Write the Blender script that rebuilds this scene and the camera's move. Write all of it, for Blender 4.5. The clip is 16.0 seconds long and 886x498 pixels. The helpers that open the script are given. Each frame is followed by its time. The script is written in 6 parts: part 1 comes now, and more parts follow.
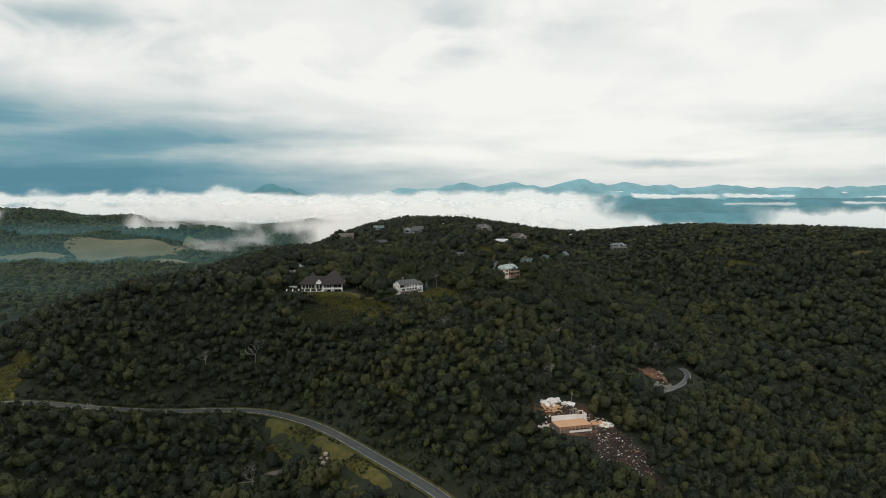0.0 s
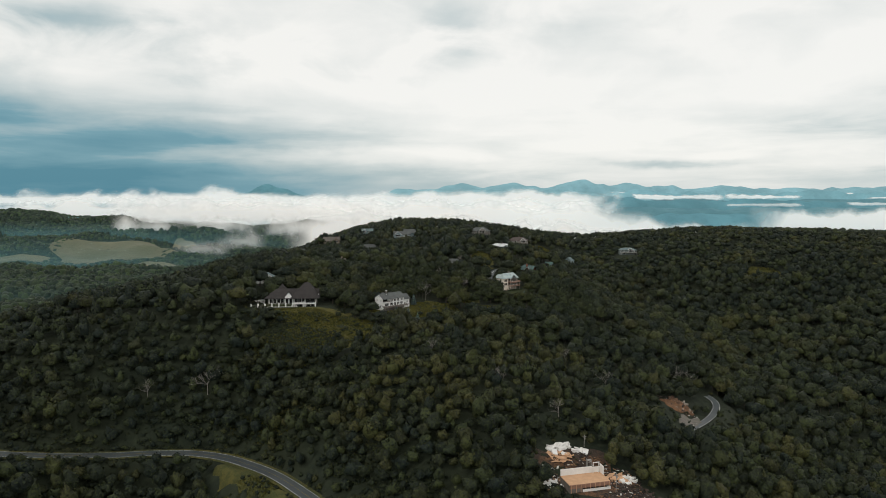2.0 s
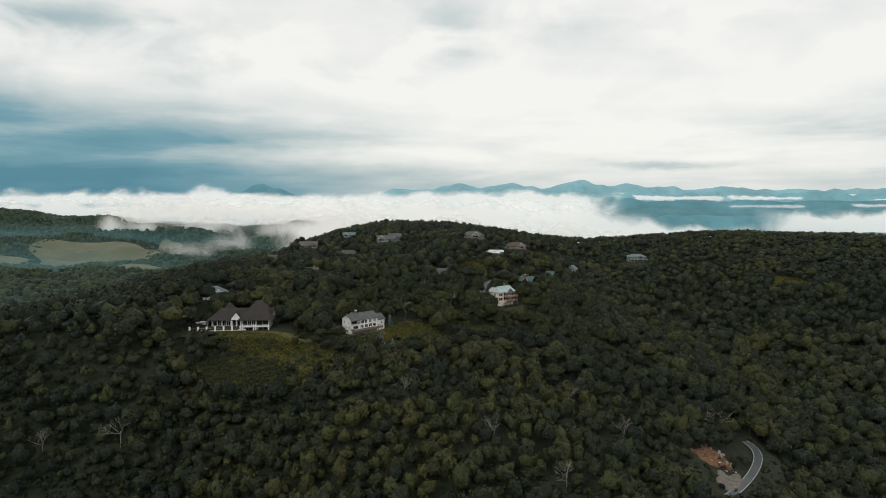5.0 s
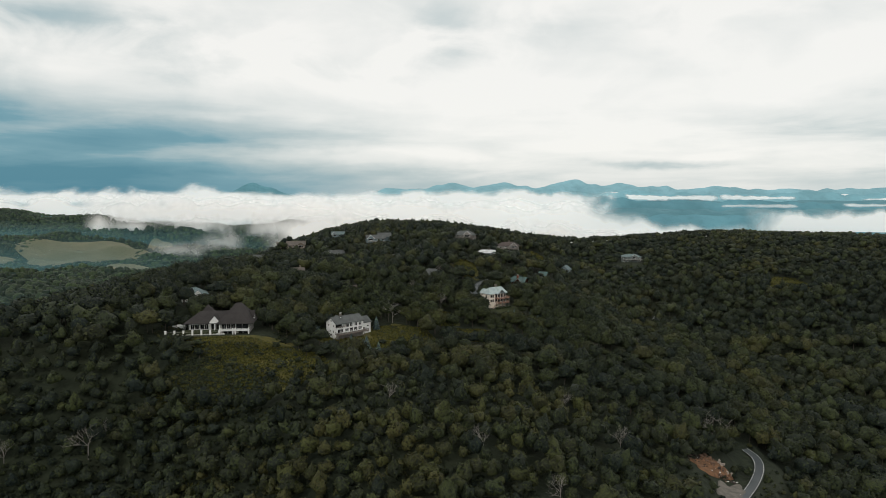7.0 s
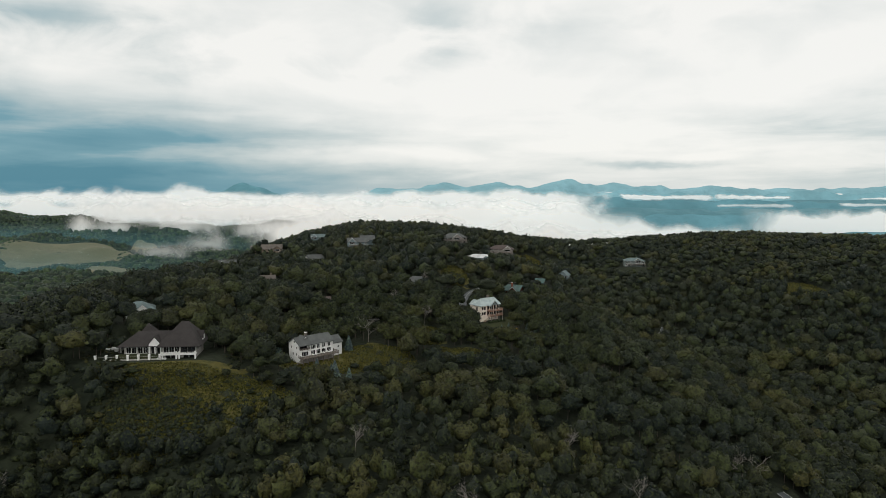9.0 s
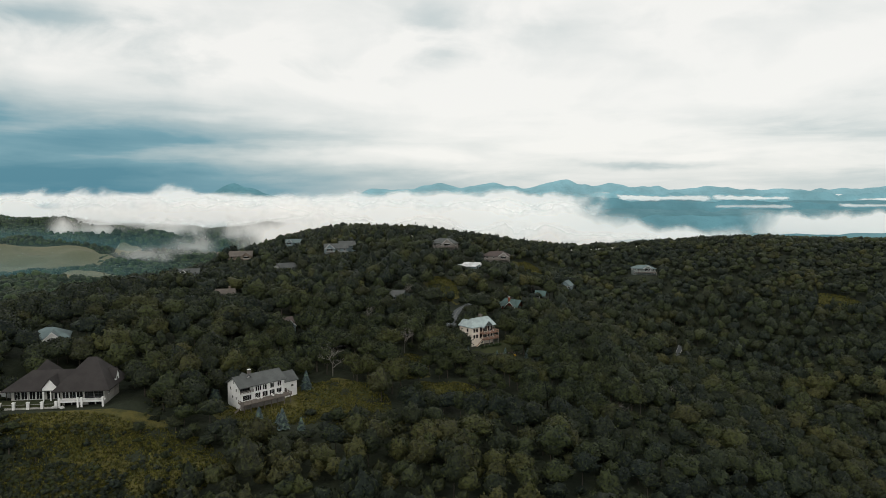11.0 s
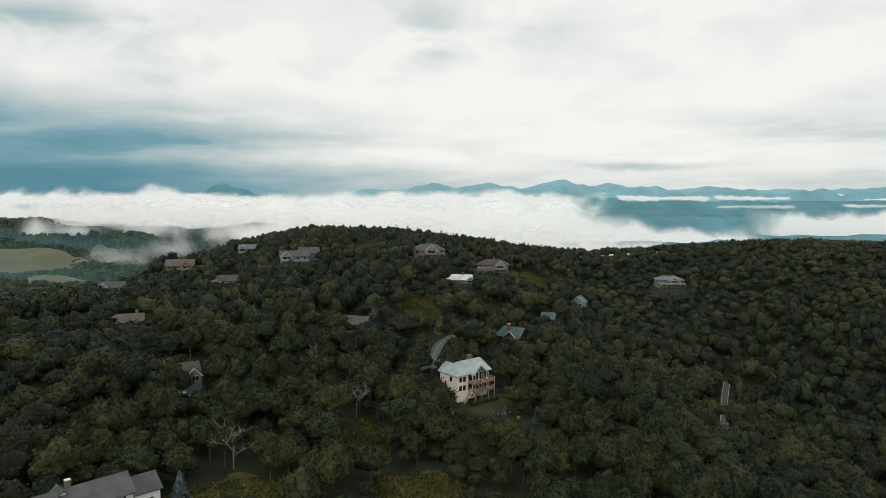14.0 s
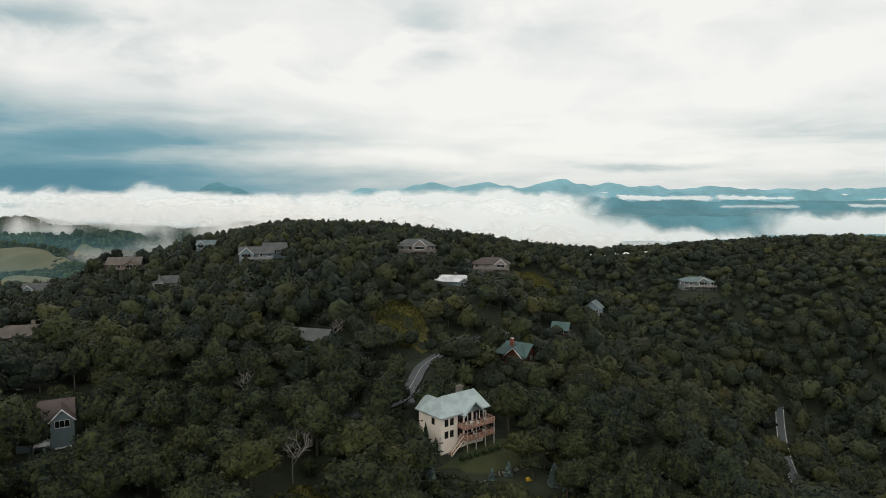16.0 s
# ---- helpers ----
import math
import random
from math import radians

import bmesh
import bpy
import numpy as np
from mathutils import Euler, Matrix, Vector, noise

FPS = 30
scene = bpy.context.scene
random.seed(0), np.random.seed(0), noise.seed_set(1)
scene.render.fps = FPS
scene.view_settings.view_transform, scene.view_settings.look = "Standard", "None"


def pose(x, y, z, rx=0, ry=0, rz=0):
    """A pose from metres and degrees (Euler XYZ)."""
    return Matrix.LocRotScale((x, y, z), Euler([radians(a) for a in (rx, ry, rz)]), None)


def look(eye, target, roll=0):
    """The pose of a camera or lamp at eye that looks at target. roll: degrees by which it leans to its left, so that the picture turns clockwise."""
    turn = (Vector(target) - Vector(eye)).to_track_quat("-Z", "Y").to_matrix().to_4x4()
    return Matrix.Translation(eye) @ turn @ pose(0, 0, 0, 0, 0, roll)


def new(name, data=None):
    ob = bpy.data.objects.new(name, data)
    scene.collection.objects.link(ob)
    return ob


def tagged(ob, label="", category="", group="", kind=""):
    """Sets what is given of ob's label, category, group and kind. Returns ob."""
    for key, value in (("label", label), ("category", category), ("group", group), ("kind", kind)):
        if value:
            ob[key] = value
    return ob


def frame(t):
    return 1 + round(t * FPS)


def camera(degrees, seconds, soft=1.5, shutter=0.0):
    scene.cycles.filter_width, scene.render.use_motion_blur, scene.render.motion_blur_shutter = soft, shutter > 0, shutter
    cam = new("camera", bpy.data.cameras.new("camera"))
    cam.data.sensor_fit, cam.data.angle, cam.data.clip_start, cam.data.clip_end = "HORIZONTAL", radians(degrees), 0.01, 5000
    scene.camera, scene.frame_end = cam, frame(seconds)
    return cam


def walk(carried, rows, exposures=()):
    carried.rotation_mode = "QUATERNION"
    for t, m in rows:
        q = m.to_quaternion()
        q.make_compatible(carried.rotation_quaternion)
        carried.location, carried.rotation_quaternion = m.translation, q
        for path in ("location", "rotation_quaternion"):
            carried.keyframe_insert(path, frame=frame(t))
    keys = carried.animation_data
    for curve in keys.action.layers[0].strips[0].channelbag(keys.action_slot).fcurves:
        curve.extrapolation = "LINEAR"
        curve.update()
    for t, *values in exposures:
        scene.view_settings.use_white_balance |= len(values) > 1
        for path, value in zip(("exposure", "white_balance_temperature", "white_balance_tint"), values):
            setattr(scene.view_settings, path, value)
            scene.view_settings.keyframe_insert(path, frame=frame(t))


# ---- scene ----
cam = camera(68.1, 16.0, 0.75)
METRES, EYE, TILT, LEAN, TURN = 460.0, 120.0, -5.2, 0.0, 0.0
ROWS = [
    (0.0, 0.0, 0.0, 0.0, -0.0, 0.0, 0.0),
    (0.5, 0.0041, 0.0377, 0.0033, -0.01, 0.02, -0.01),
    (1.0, 0.0082, 0.0753, 0.0066, -0.01, 0.04, -0.02),
    (1.5, 0.0122, 0.1132, 0.0099, -0.0, 0.06, -0.03),
    (2.0, 0.0164, 0.1506, 0.0118, 0.0, 0.07, -0.04),
    (2.5, 0.0206, 0.1888, 0.0137, 0.01, 0.06, -0.05),
    (3.0, 0.0246, 0.2259, 0.017, 0.02, 0.08, -0.07),
    (3.5, 0.0286, 0.2639, 0.0204, 0.02, 0.09, -0.07),
    (4.0, 0.0326, 0.2959, 0.0241, 0.02, 0.1, -0.13),
    (6.5, 0.0418, 0.338, 0.0255, -0.6, 0.08, -0.21),
    (7.0, 0.0436, 0.356, 0.0267, -0.75, 0.06, -0.2),
    (7.5, 0.0462, 0.38, 0.0284, -0.9, 0.05, -0.17),
    (8.0, 0.0495, 0.408, 0.0305, -1.04, 0.04, -0.14),
    (8.5, 0.053, 0.4387, 0.033, -1.18, 0.04, -0.12),
    (9.0, 0.0567, 0.4716, 0.0355, -1.31, 0.05, -0.1),
    (11.5, 0.0769, 0.6509, 0.0504, -1.79, 0.13, -0.03),
    (12.0, 0.0809, 0.6882, 0.0536, -1.86, 0.11, -0.05),
    (12.5, 0.0853, 0.7257, 0.0564, -1.92, 0.15, -0.02),
    (13.0, 0.0894, 0.7629, 0.0591, -1.98, 0.14, -0.02),
    (13.5, 0.0937, 0.8005, 0.0599, -2.03, 0.16, -0.01),
    (14.0, 0.0982, 0.8381, 0.0588, -2.08, 0.19, 0.0),
    (14.5, 0.1022, 0.8763, 0.0572, -2.12, 0.2, -0.0),
    (15.0, 0.1066, 0.9145, 0.0568, -2.15, 0.2, -0.01),
    (15.5, 0.111, 0.953, 0.0567, -2.18, 0.22, -0.04),
    (16.0, 0.1151, 0.9904, 0.053, -2.2, 0.26, -0.03),
]
walk(cam, [(t, pose(0, 0, EYE, TILT, LEAN, TURN) @ pose(METRES * x, METRES * y, METRES * z, 90 + pitch, roll, yaw)) for t, x, y, z, yaw, pitch, roll in ROWS])

# ---------------------------------------------------------------- world and sun
SUN_EL, SUN_ROT = radians(36), radians(214)
world = bpy.data.worlds.new("overcast")
scene.world = world
world.use_nodes = True


def tree_of(owner):
    nt = owner.node_tree
    nt.nodes.clear()

    def node(kind, inputs=None, **props):
        n = nt.nodes.new(kind)
        if "operation" in props:
            n.operation = props["operation"]
        if "use_clamp" in props:
            n.use_clamp = props["use_clamp"]
        if "data_type" in props:
            n.data_type, n.blend_type, n.clamp_factor = props["data_type"], props["blend_type"], True
        if "interpolation_type" in props:
            n.interpolation_type = props["interpolation_type"]
        if "attribute_name" in props:
            n.attribute_name = props["attribute_name"]
        if "uv_map" in props:
            n.uv_map = props["uv_map"]
        if "bands_direction" in props:
            n.bands_direction, n.wave_profile = props["bands_direction"], props["wave_profile"]
        for k, v in (inputs or {}).items():
            if isinstance(v, bpy.types.NodeSocket):
                nt.links.new(v, n.inputs[k])
            else:
                n.inputs[k].default_value = v
        return n

    def maths(op, a, b=0.0, c=None, clamp=False):
        d = {0: a, 1: b}
        if c is not None:
            d[2] = c
        return node("ShaderNodeMath", d, operation=op, use_clamp=clamp).outputs[0]

    def ease(v, lo, hi, a=0.0, b=1.0):
        return node("ShaderNodeMapRange", {0: v, 1: lo, 2: hi, 3: a, 4: b}, interpolation_type="SMOOTHSTEP").outputs[0]

    def mix(fac, a, b, blend="MIX"):
        n = node("ShaderNodeMix", data_type="RGBA", blend_type=blend)
        for i, v in ((0, fac), (6, a), (7, b)):
            if isinstance(v, bpy.types.NodeSocket):
                nt.links.new(v, n.inputs[i])
            else:
                n.inputs[i].default_value = v if i == 0 else (*v, 1)
        return n.outputs[2]

    return nt, node, maths, ease, mix


def build_sky():
    nt, node, maths, ease, mix = tree_of(world)
    way = node("ShaderNodeTexCoord").outputs["Generated"]
    x, y, z = node("ShaderNodeSeparateXYZ", {0: way}).outputs
    up = maths("MAXIMUM", z, 0.0)
    side = maths("ARCTAN2", x, y)

    def billow(across, rise, depth, scale, rough, distort):
        co = node("ShaderNodeCombineXYZ", {0: maths("MULTIPLY", side, across), 1: maths("MULTIPLY", up, rise), 2: depth}).outputs[0]
        return node("ShaderNodeTexNoise", {"Vector": co, "Scale": scale, "Detail": 9.0, "Roughness": rough, "Distortion": distort}).outputs[0]

    # heaped grey cloud high up, long flat bands of stratus low down
    puff = billow(1.0, 2.0, 8.1, 7.0, 0.52, 0.35)
    band = billow(1.0, 6.0, 1.7, 2.6, 0.48, 0.25)
    thin = billow(1.0, 6.5, 6.2, 5.0, 0.54, 0.3)
    # every cloud's outline is drawn out and frayed by the wind
    warp = node("ShaderNodeTexNoise", {"Vector": node("ShaderNodeCombineXYZ", {0: maths("MULTIPLY", side, 1.0), 1: maths("MULTIPLY", up, 2.0), 2: 4.4}).outputs[0], "Scale": 5.5, "Detail": 6.0, "Roughness": 0.55}).outputs[1]
    flat = node("ShaderNodeCombineXYZ", {0: side, 1: up}).outputs[0]
    frayed = node("ShaderNodeVectorMath", {0: warp, 1: (0.22, 0.050, 0.0), 2: flat}, operation="MULTIPLY_ADD").outputs[0]
    frayed = node("ShaderNodeVectorMath", {0: frayed, 1: (-0.11, -0.025, 0.0)}, operation="ADD").outputs[0]
    # rain-dark cloud to the north-west: it reaches farther round the lower it hangs
    reach = maths("SUBTRACT", maths("SUBTRACT", 0.05, maths("MULTIPLY", up, 1.6)), side)
    dark = ease(reach, -0.28, 0.62)
    tone = maths("MULTIPLY", dark, ease(up, 0.195, 0.045, 0.06, 0.58))
    for clouds, texture in ((STRATUS, ease(thin, 0.36, 0.64, 0.75, 1.25)), (HEAPS, ease(puff, 0.36, 0.60, 0.15, 1.2))):
        heaped = 0.0
        for east, rise, wide, high, weight in clouds:
            off = node("ShaderNodeVectorMath", {0: frayed, 1: (1 / wide, 1 / high, 0.0), 2: (-east / wide, -rise / high, 0.0)}, operation="MULTIPLY_ADD").outputs[0]
            near = node("ShaderNodeVectorMath", {0: off, 1: off}, operation="DOT_PRODUCT").outputs[1]
            heaped = maths("MULTIPLY_ADD", maths("POWER", 0.3679, near), weight, heaped)
        tone = maths("MULTIPLY_ADD", heaped, texture, tone)
    tone = maths("ADD", tone, maths("MULTIPLY", maths("SUBTRACT", band, 0.47), maths("ADD", 0.22, maths("MULTIPLY", dark, 0.55))))
    tone = maths("ADD", tone, maths("MULTIPLY", maths("SUBTRACT", puff, 0.47), ease(up, 0.05, 0.14, 0.18, 0.40)))
    tone = maths("ADD", tone, maths("MULTIPLY", maths("SUBTRACT", thin, 0.50), ease(up, 0.15, 0.05, 0.05, 0.50)))
    tone = maths("ADD", tone, ease(up, 0.060, 0.0, 0.04, 0.24))
    ramp = node("ShaderNodeValToRGB", {0: tone})
    stops = ((0.06, (0.932, 0.924, 0.888)), (0.24, (0.76, 0.785, 0.765)), (0.46, (0.47, 0.56, 0.575)), (0.72, (0.18, 0.35, 0.42)), (1.0, (0.085, 0.245, 0.325)))
    while len(ramp.color_ramp.elements) < len(stops):
        ramp.color_ramp.elements.new(0.5)
    for e, (at, colour) in zip(ramp.color_ramp.elements, stops):
        e.position, e.color = at, (*colour, 1)
    air = node("ShaderNodeTexSky")
    air.sky_type, air.sun_disc, air.sun_elevation, air.sun_rotation = "NISHITA", False, SUN_EL, SUN_ROT
    air.altitude, air.air_density, air.dust_density = 1100.0, 1.2, 2.0
    dim = node("ShaderNodeVectorMath", {0: air.outputs[0], "Scale": 0.1}, operation="SCALE").outputs[0]
    both = mix(0.05, ramp.outputs[0], dim)
    # the deck is heavier overhead than towards the horizon
    weight = ease(z, 0.28, 0.75, 1.0, SKY_TOP)
    back = node("ShaderNodeBackground", {"Color": both, "Strength": weight})
    nt.links.new(back.outputs[0], node("ShaderNodeOutputWorld").inputs[0])


SKY_TOP = 1.0
# the clouds of that sky: azimuth, rise, half width, half height (radians), darkness
STRATUS = [(-0.62, 0.100, 0.30, 0.024, 0.17), (-0.56, 0.072, 0.30, 0.020, 0.17), (-0.55, 0.038, 0.28, 0.018, 0.19), (-0.62, 0.012, 0.20, 0.014, 0.14), (-0.27, 0.064, 0.16, 0.012, 0.17), (-0.30, 0.024, 0.12, 0.006, 0.10),
           (0.33, 0.040, 0.14, 0.006, 0.22), (0.52, 0.092, 0.16, 0.028, 0.14), (0.63, 0.115, 0.09, 0.022, 0.15), (0.68, 0.048, 0.22, 0.036, 0.22), (0.08, 0.028, 0.16, 0.007, 0.09), (-0.16, 0.055, 0.14, 0.013, -0.17), (-0.33, 0.101, 0.10, 0.006, -0.10)]
HEAPS = [(-0.60, 0.212, 0.24, 0.024, 0.19), (-0.44, 0.218, 0.20, 0.020, 0.12), (-0.57, 0.175, 0.06, 0.030, 0.14), (-0.38, 0.182, 0.11, 0.020, 0.15), (-0.40, 0.155, 0.10, 0.016, 0.10), (-0.64, 0.174, 0.05, 0.022, -0.15), (-0.47, 0.158, 0.06, 0.016, -0.14),
         (-0.16, 0.178, 0.07, 0.022, 0.11), (-0.05, 0.160, 0.06, 0.008, 0.07), (0.035, 0.230, 0.055, 0.040, 0.20), (0.00, 0.194, 0.07, 0.020, 0.09), (0.20, 0.228, 0.08, 0.034, 0.11), (-0.05, 0.268, 0.10, 0.022, 0.07), (0.42, 0.240, 0.16, 0.020, 0.04)]
build_sky()
sun = new("sun", bpy.data.lights.new("sun", "SUN"))
sun.data.energy, sun.data.angle, sun.data.color = 0.8, radians(14), (1.0, 0.955, 0.89)
SUN_WAY = Vector((math.sin(SUN_ROT) * math.cos(SUN_EL), math.cos(SUN_ROT) * math.cos(SUN_EL), math.sin(SUN_EL)))
sun.matrix_basis = look(SUN_WAY * 400, (0, 0, 0))


# ---------------------------------------------------------------- materials
def material(name, build, rough=0.8, metal=0.0, spec=0.3):
    m = bpy.data.materials.new(name)
    m.use_nodes = True
    nt, node, maths, ease, mix = tree_of(m)
    shader = node("ShaderNodeBsdfPrincipled", {"Roughness": rough, "Metallic": metal, "Specular IOR Level": spec})
    colour, bump = build(node, maths, ease, mix)
    if isinstance(colour, tuple):
        shader.inputs["Base Color"].default_value = (*colour, 1)
    else:
        nt.links.new(colour, shader.inputs["Base Color"])
    if bump is not None:
        height, strength, distance = bump
        b = node("ShaderNodeBump", {"Height": height, "Strength": strength, "Distance": distance})
        nt.links.new(b.outputs[0], shader.inputs["Normal"])
    nt.links.new(shader.outputs[0], node("ShaderNodeOutputMaterial").inputs[0])
    return m


def noise_of(node, scale, detail=4.0, rough=0.55, space="Object", stretch=None):
    co = node("ShaderNodeTexCoord").outputs[space]
    if stretch:
        co = node("ShaderNodeVectorMath", {0: co, 1: stretch}, operation="MULTIPLY").outputs[0]
    return node("ShaderNodeTexNoise", {"Vector": co, "Scale": scale, "Detail": detail, "Roughness": rough}).outputs[0]


def place_noise(node, scale, detail=3.0):
    co = node("ShaderNodeNewGeometry").outputs["Position"]
    return node("ShaderNodeTexNoise", {"Vector": co, "Scale": scale, "Detail": detail, "Roughness": 0.55}).outputs[0]


def plain(name, colour, dark=0.75, scale=0.6, rough=0.8, bump=0.15, metal=0.0, spec=0.3, fine=6.0):
    """Paint, stone, boards: one colour with stains and a fine grain."""
    def build(node, maths, ease, mix):
        stain, grain = noise_of(node, scale, 5.0), noise_of(node, fine, 3.0)
        low = tuple(c * dark for c in colour)
        col = mix(ease(stain, 0.35, 0.65), low, colour)
        col = mix(maths("MULTIPLY", ease(grain, 0.4, 0.65), 0.35), col, tuple(c * 0.8 for c in colour))
        return col, (grain, bump, 0.05)
    return material(name, build, rough, metal, spec)


def leaves(name, dark, mid, bright, use_object, rough=0.6):
    """Foliage: tint by tree, by patch of wood and by clump of leaves."""
    def build(node, maths, ease, mix):
        if use_object:
            tint = node("ShaderNodeObjectInfo").outputs["Random"]
        else:
            tint = node("ShaderNodeAttribute", attribute_name="tint").outputs["Fac"]
        clump = node("ShaderNodeNewGeometry").outputs["Random Per Island"]
        patch = place_noise(node, 0.012, 3.0)
        grain = place_noise(node, 1.1, 8.0)
        tone = maths("ADD", maths("MULTIPLY", tint, 0.72), maths("MULTIPLY", ease(patch, 0.38, 0.66), 0.28))
        col = mix(ease(tone, 0.1, 0.6), dark, mid)
        col = mix(ease(tone, 0.55, 0.95), col, bright)
        # sprays of leaves differ; grain paints lit tips and shaded gaps into the colour
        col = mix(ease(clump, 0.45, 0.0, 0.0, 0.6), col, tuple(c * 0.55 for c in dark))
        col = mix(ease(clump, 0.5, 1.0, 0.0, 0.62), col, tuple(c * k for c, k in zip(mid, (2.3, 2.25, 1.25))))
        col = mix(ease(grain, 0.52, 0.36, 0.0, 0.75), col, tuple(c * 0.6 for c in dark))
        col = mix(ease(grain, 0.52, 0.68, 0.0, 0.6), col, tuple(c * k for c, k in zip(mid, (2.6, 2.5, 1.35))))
        return col, (grain, 0.9, 0.8)
    return material(name, build, rough, 0.0, 0.12)


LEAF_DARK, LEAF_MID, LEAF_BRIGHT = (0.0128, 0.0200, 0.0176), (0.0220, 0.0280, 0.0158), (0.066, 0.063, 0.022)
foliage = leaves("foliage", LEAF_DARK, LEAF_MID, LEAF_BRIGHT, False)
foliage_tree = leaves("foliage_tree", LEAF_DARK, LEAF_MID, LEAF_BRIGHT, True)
needle = leaves("needles", (0.040, 0.062, 0.068), (0.062, 0.090, 0.098), (0.080, 0.108, 0.115), True)
cypress = leaves("cypress", (0.01, 0.02, 0.01), (0.016, 0.03, 0.015), (0.02, 0.034, 0.018), True)
# woods step paler and bluer with distance: some haze sits in these greens
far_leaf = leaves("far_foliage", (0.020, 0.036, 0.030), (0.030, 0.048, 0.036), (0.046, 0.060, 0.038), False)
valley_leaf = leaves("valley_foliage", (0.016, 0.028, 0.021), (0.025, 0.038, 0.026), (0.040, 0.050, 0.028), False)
bush_gold = leaves("gold_bush", (0.16, 0.10, 0.01), (0.26, 0.17, 0.02), (0.3, 0.2, 0.03), True)
weed_leaf = leaves("weeds", (0.050, 0.058, 0.018), (0.082, 0.080, 0.024), (0.135, 0.115, 0.035), False, 0.8)
bark = plain("bark", (0.10, 0.085, 0.07), 0.6, 1.5, 0.9, 0.5)
dead_wood = plain("bleached_wood", (0.22, 0.205, 0.185), 0.7, 1.2, 0.85, 0.4)


def floor_build(node, maths, ease, mix):
    a, b, c = place_noise(node, 0.02, 5.0), place_noise(node, 0.25, 5.0), place_noise(node, 2.2, 3.0)
    col = mix(ease(a, 0.35, 0.65), (0.012, 0.018, 0.010), (0.018, 0.023, 0.011))
    col = mix(ease(b, 0.4, 0.7), col, (0.022, 0.029, 0.015))
    col = mix(ease(c, 0.55, 0.75, 0.0, 0.6), col, (0.018, 0.020, 0.013))
    return col, (b, 0.8, 1.5)


def meadow_build(node, maths, ease, mix):
    a, b, c = place_noise(node, 0.05, 5.0), place_noise(node, 0.35, 6.0), place_noise(node, 2.5, 4.0)
    col = mix(ease(a, 0.38, 0.62), (0.055, 0.062, 0.018), (0.115, 0.10, 0.026))
    col = mix(ease(b, 0.42, 0.62, 0.0, 0.75), col, (0.045, 0.052, 0.016))
    col = mix(ease(c, 0.5, 0.75, 0.0, 0.6), col, (0.15, 0.125, 0.03))
    return col, (maths("ADD", b, c), 1.0, 0.8)


def lawn_build(node, maths, ease, mix):
    a, c = place_noise(node, 0.1, 5.0), place_noise(node, 3.0, 4.0)
    col = mix(ease(a, 0.38, 0.62), (0.026, 0.036, 0.013), (0.043, 0.048, 0.017))
    return mix(ease(c, 0.5, 0.75, 0.0, 0.5), col, (0.040, 0.040, 0.015)), (c, 0.7, 0.3)


# far woodland floor, its green lightened and cooled with a little painted haze
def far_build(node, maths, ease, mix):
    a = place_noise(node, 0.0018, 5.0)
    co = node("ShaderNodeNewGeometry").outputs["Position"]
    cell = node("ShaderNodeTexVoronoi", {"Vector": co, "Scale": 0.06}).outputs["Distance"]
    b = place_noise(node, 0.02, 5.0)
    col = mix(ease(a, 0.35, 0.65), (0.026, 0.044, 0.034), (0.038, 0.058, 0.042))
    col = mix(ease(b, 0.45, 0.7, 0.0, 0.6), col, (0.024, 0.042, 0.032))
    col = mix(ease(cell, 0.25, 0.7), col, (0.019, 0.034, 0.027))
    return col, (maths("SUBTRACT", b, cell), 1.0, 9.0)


# far ground: base colour turned blue to paint in the distance haze
def haze_blue_build(node, maths, ease, mix):
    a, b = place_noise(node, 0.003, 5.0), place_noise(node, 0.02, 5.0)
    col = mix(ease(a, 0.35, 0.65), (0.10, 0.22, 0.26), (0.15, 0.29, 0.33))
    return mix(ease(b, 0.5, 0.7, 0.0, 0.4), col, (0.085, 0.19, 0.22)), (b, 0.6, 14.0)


undergrowth = material("undergrowth", floor_build, 0.95)
meadow_grass = material("meadow_grass", meadow_build, 0.95)
lawn_grass = material("lawn_grass", lawn_build, 0.95)
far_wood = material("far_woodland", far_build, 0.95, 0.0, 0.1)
haze_blue_wood = material("haze_blue_distance", haze_blue_build, 1.0, 0.0, 0.0)


# mountain colours are blue because distance haze is painted into them
def hazed_ridge(name, colour):
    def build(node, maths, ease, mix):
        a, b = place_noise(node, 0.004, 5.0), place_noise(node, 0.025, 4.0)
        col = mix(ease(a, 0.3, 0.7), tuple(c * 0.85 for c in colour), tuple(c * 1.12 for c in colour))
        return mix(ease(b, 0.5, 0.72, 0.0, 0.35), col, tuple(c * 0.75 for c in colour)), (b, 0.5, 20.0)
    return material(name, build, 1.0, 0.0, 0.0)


ridge_far = hazed_ridge("mountain_far", (0.24, 0.43, 0.49))
ridge_mid = hazed_ridge("mountain_mid", (0.20, 0.39, 0.45))
ridge_near = hazed_ridge("mountain_near", (0.12, 0.27, 0.32))


def field_build(node, maths, ease, mix):
    a, b = place_noise(node, 0.006, 5.0), place_noise(node, 0.05, 5.0)
    col = mix(ease(a, 0.35, 0.65), (0.10, 0.105, 0.062), (0.145, 0.135, 0.082))
    return mix(ease(b, 0.45, 0.7, 0.0, 0.4), col, (0.085, 0.092, 0.05)), (b, 0.3, 2.0)


field_grass = material("hay_field", field_build, 0.95)


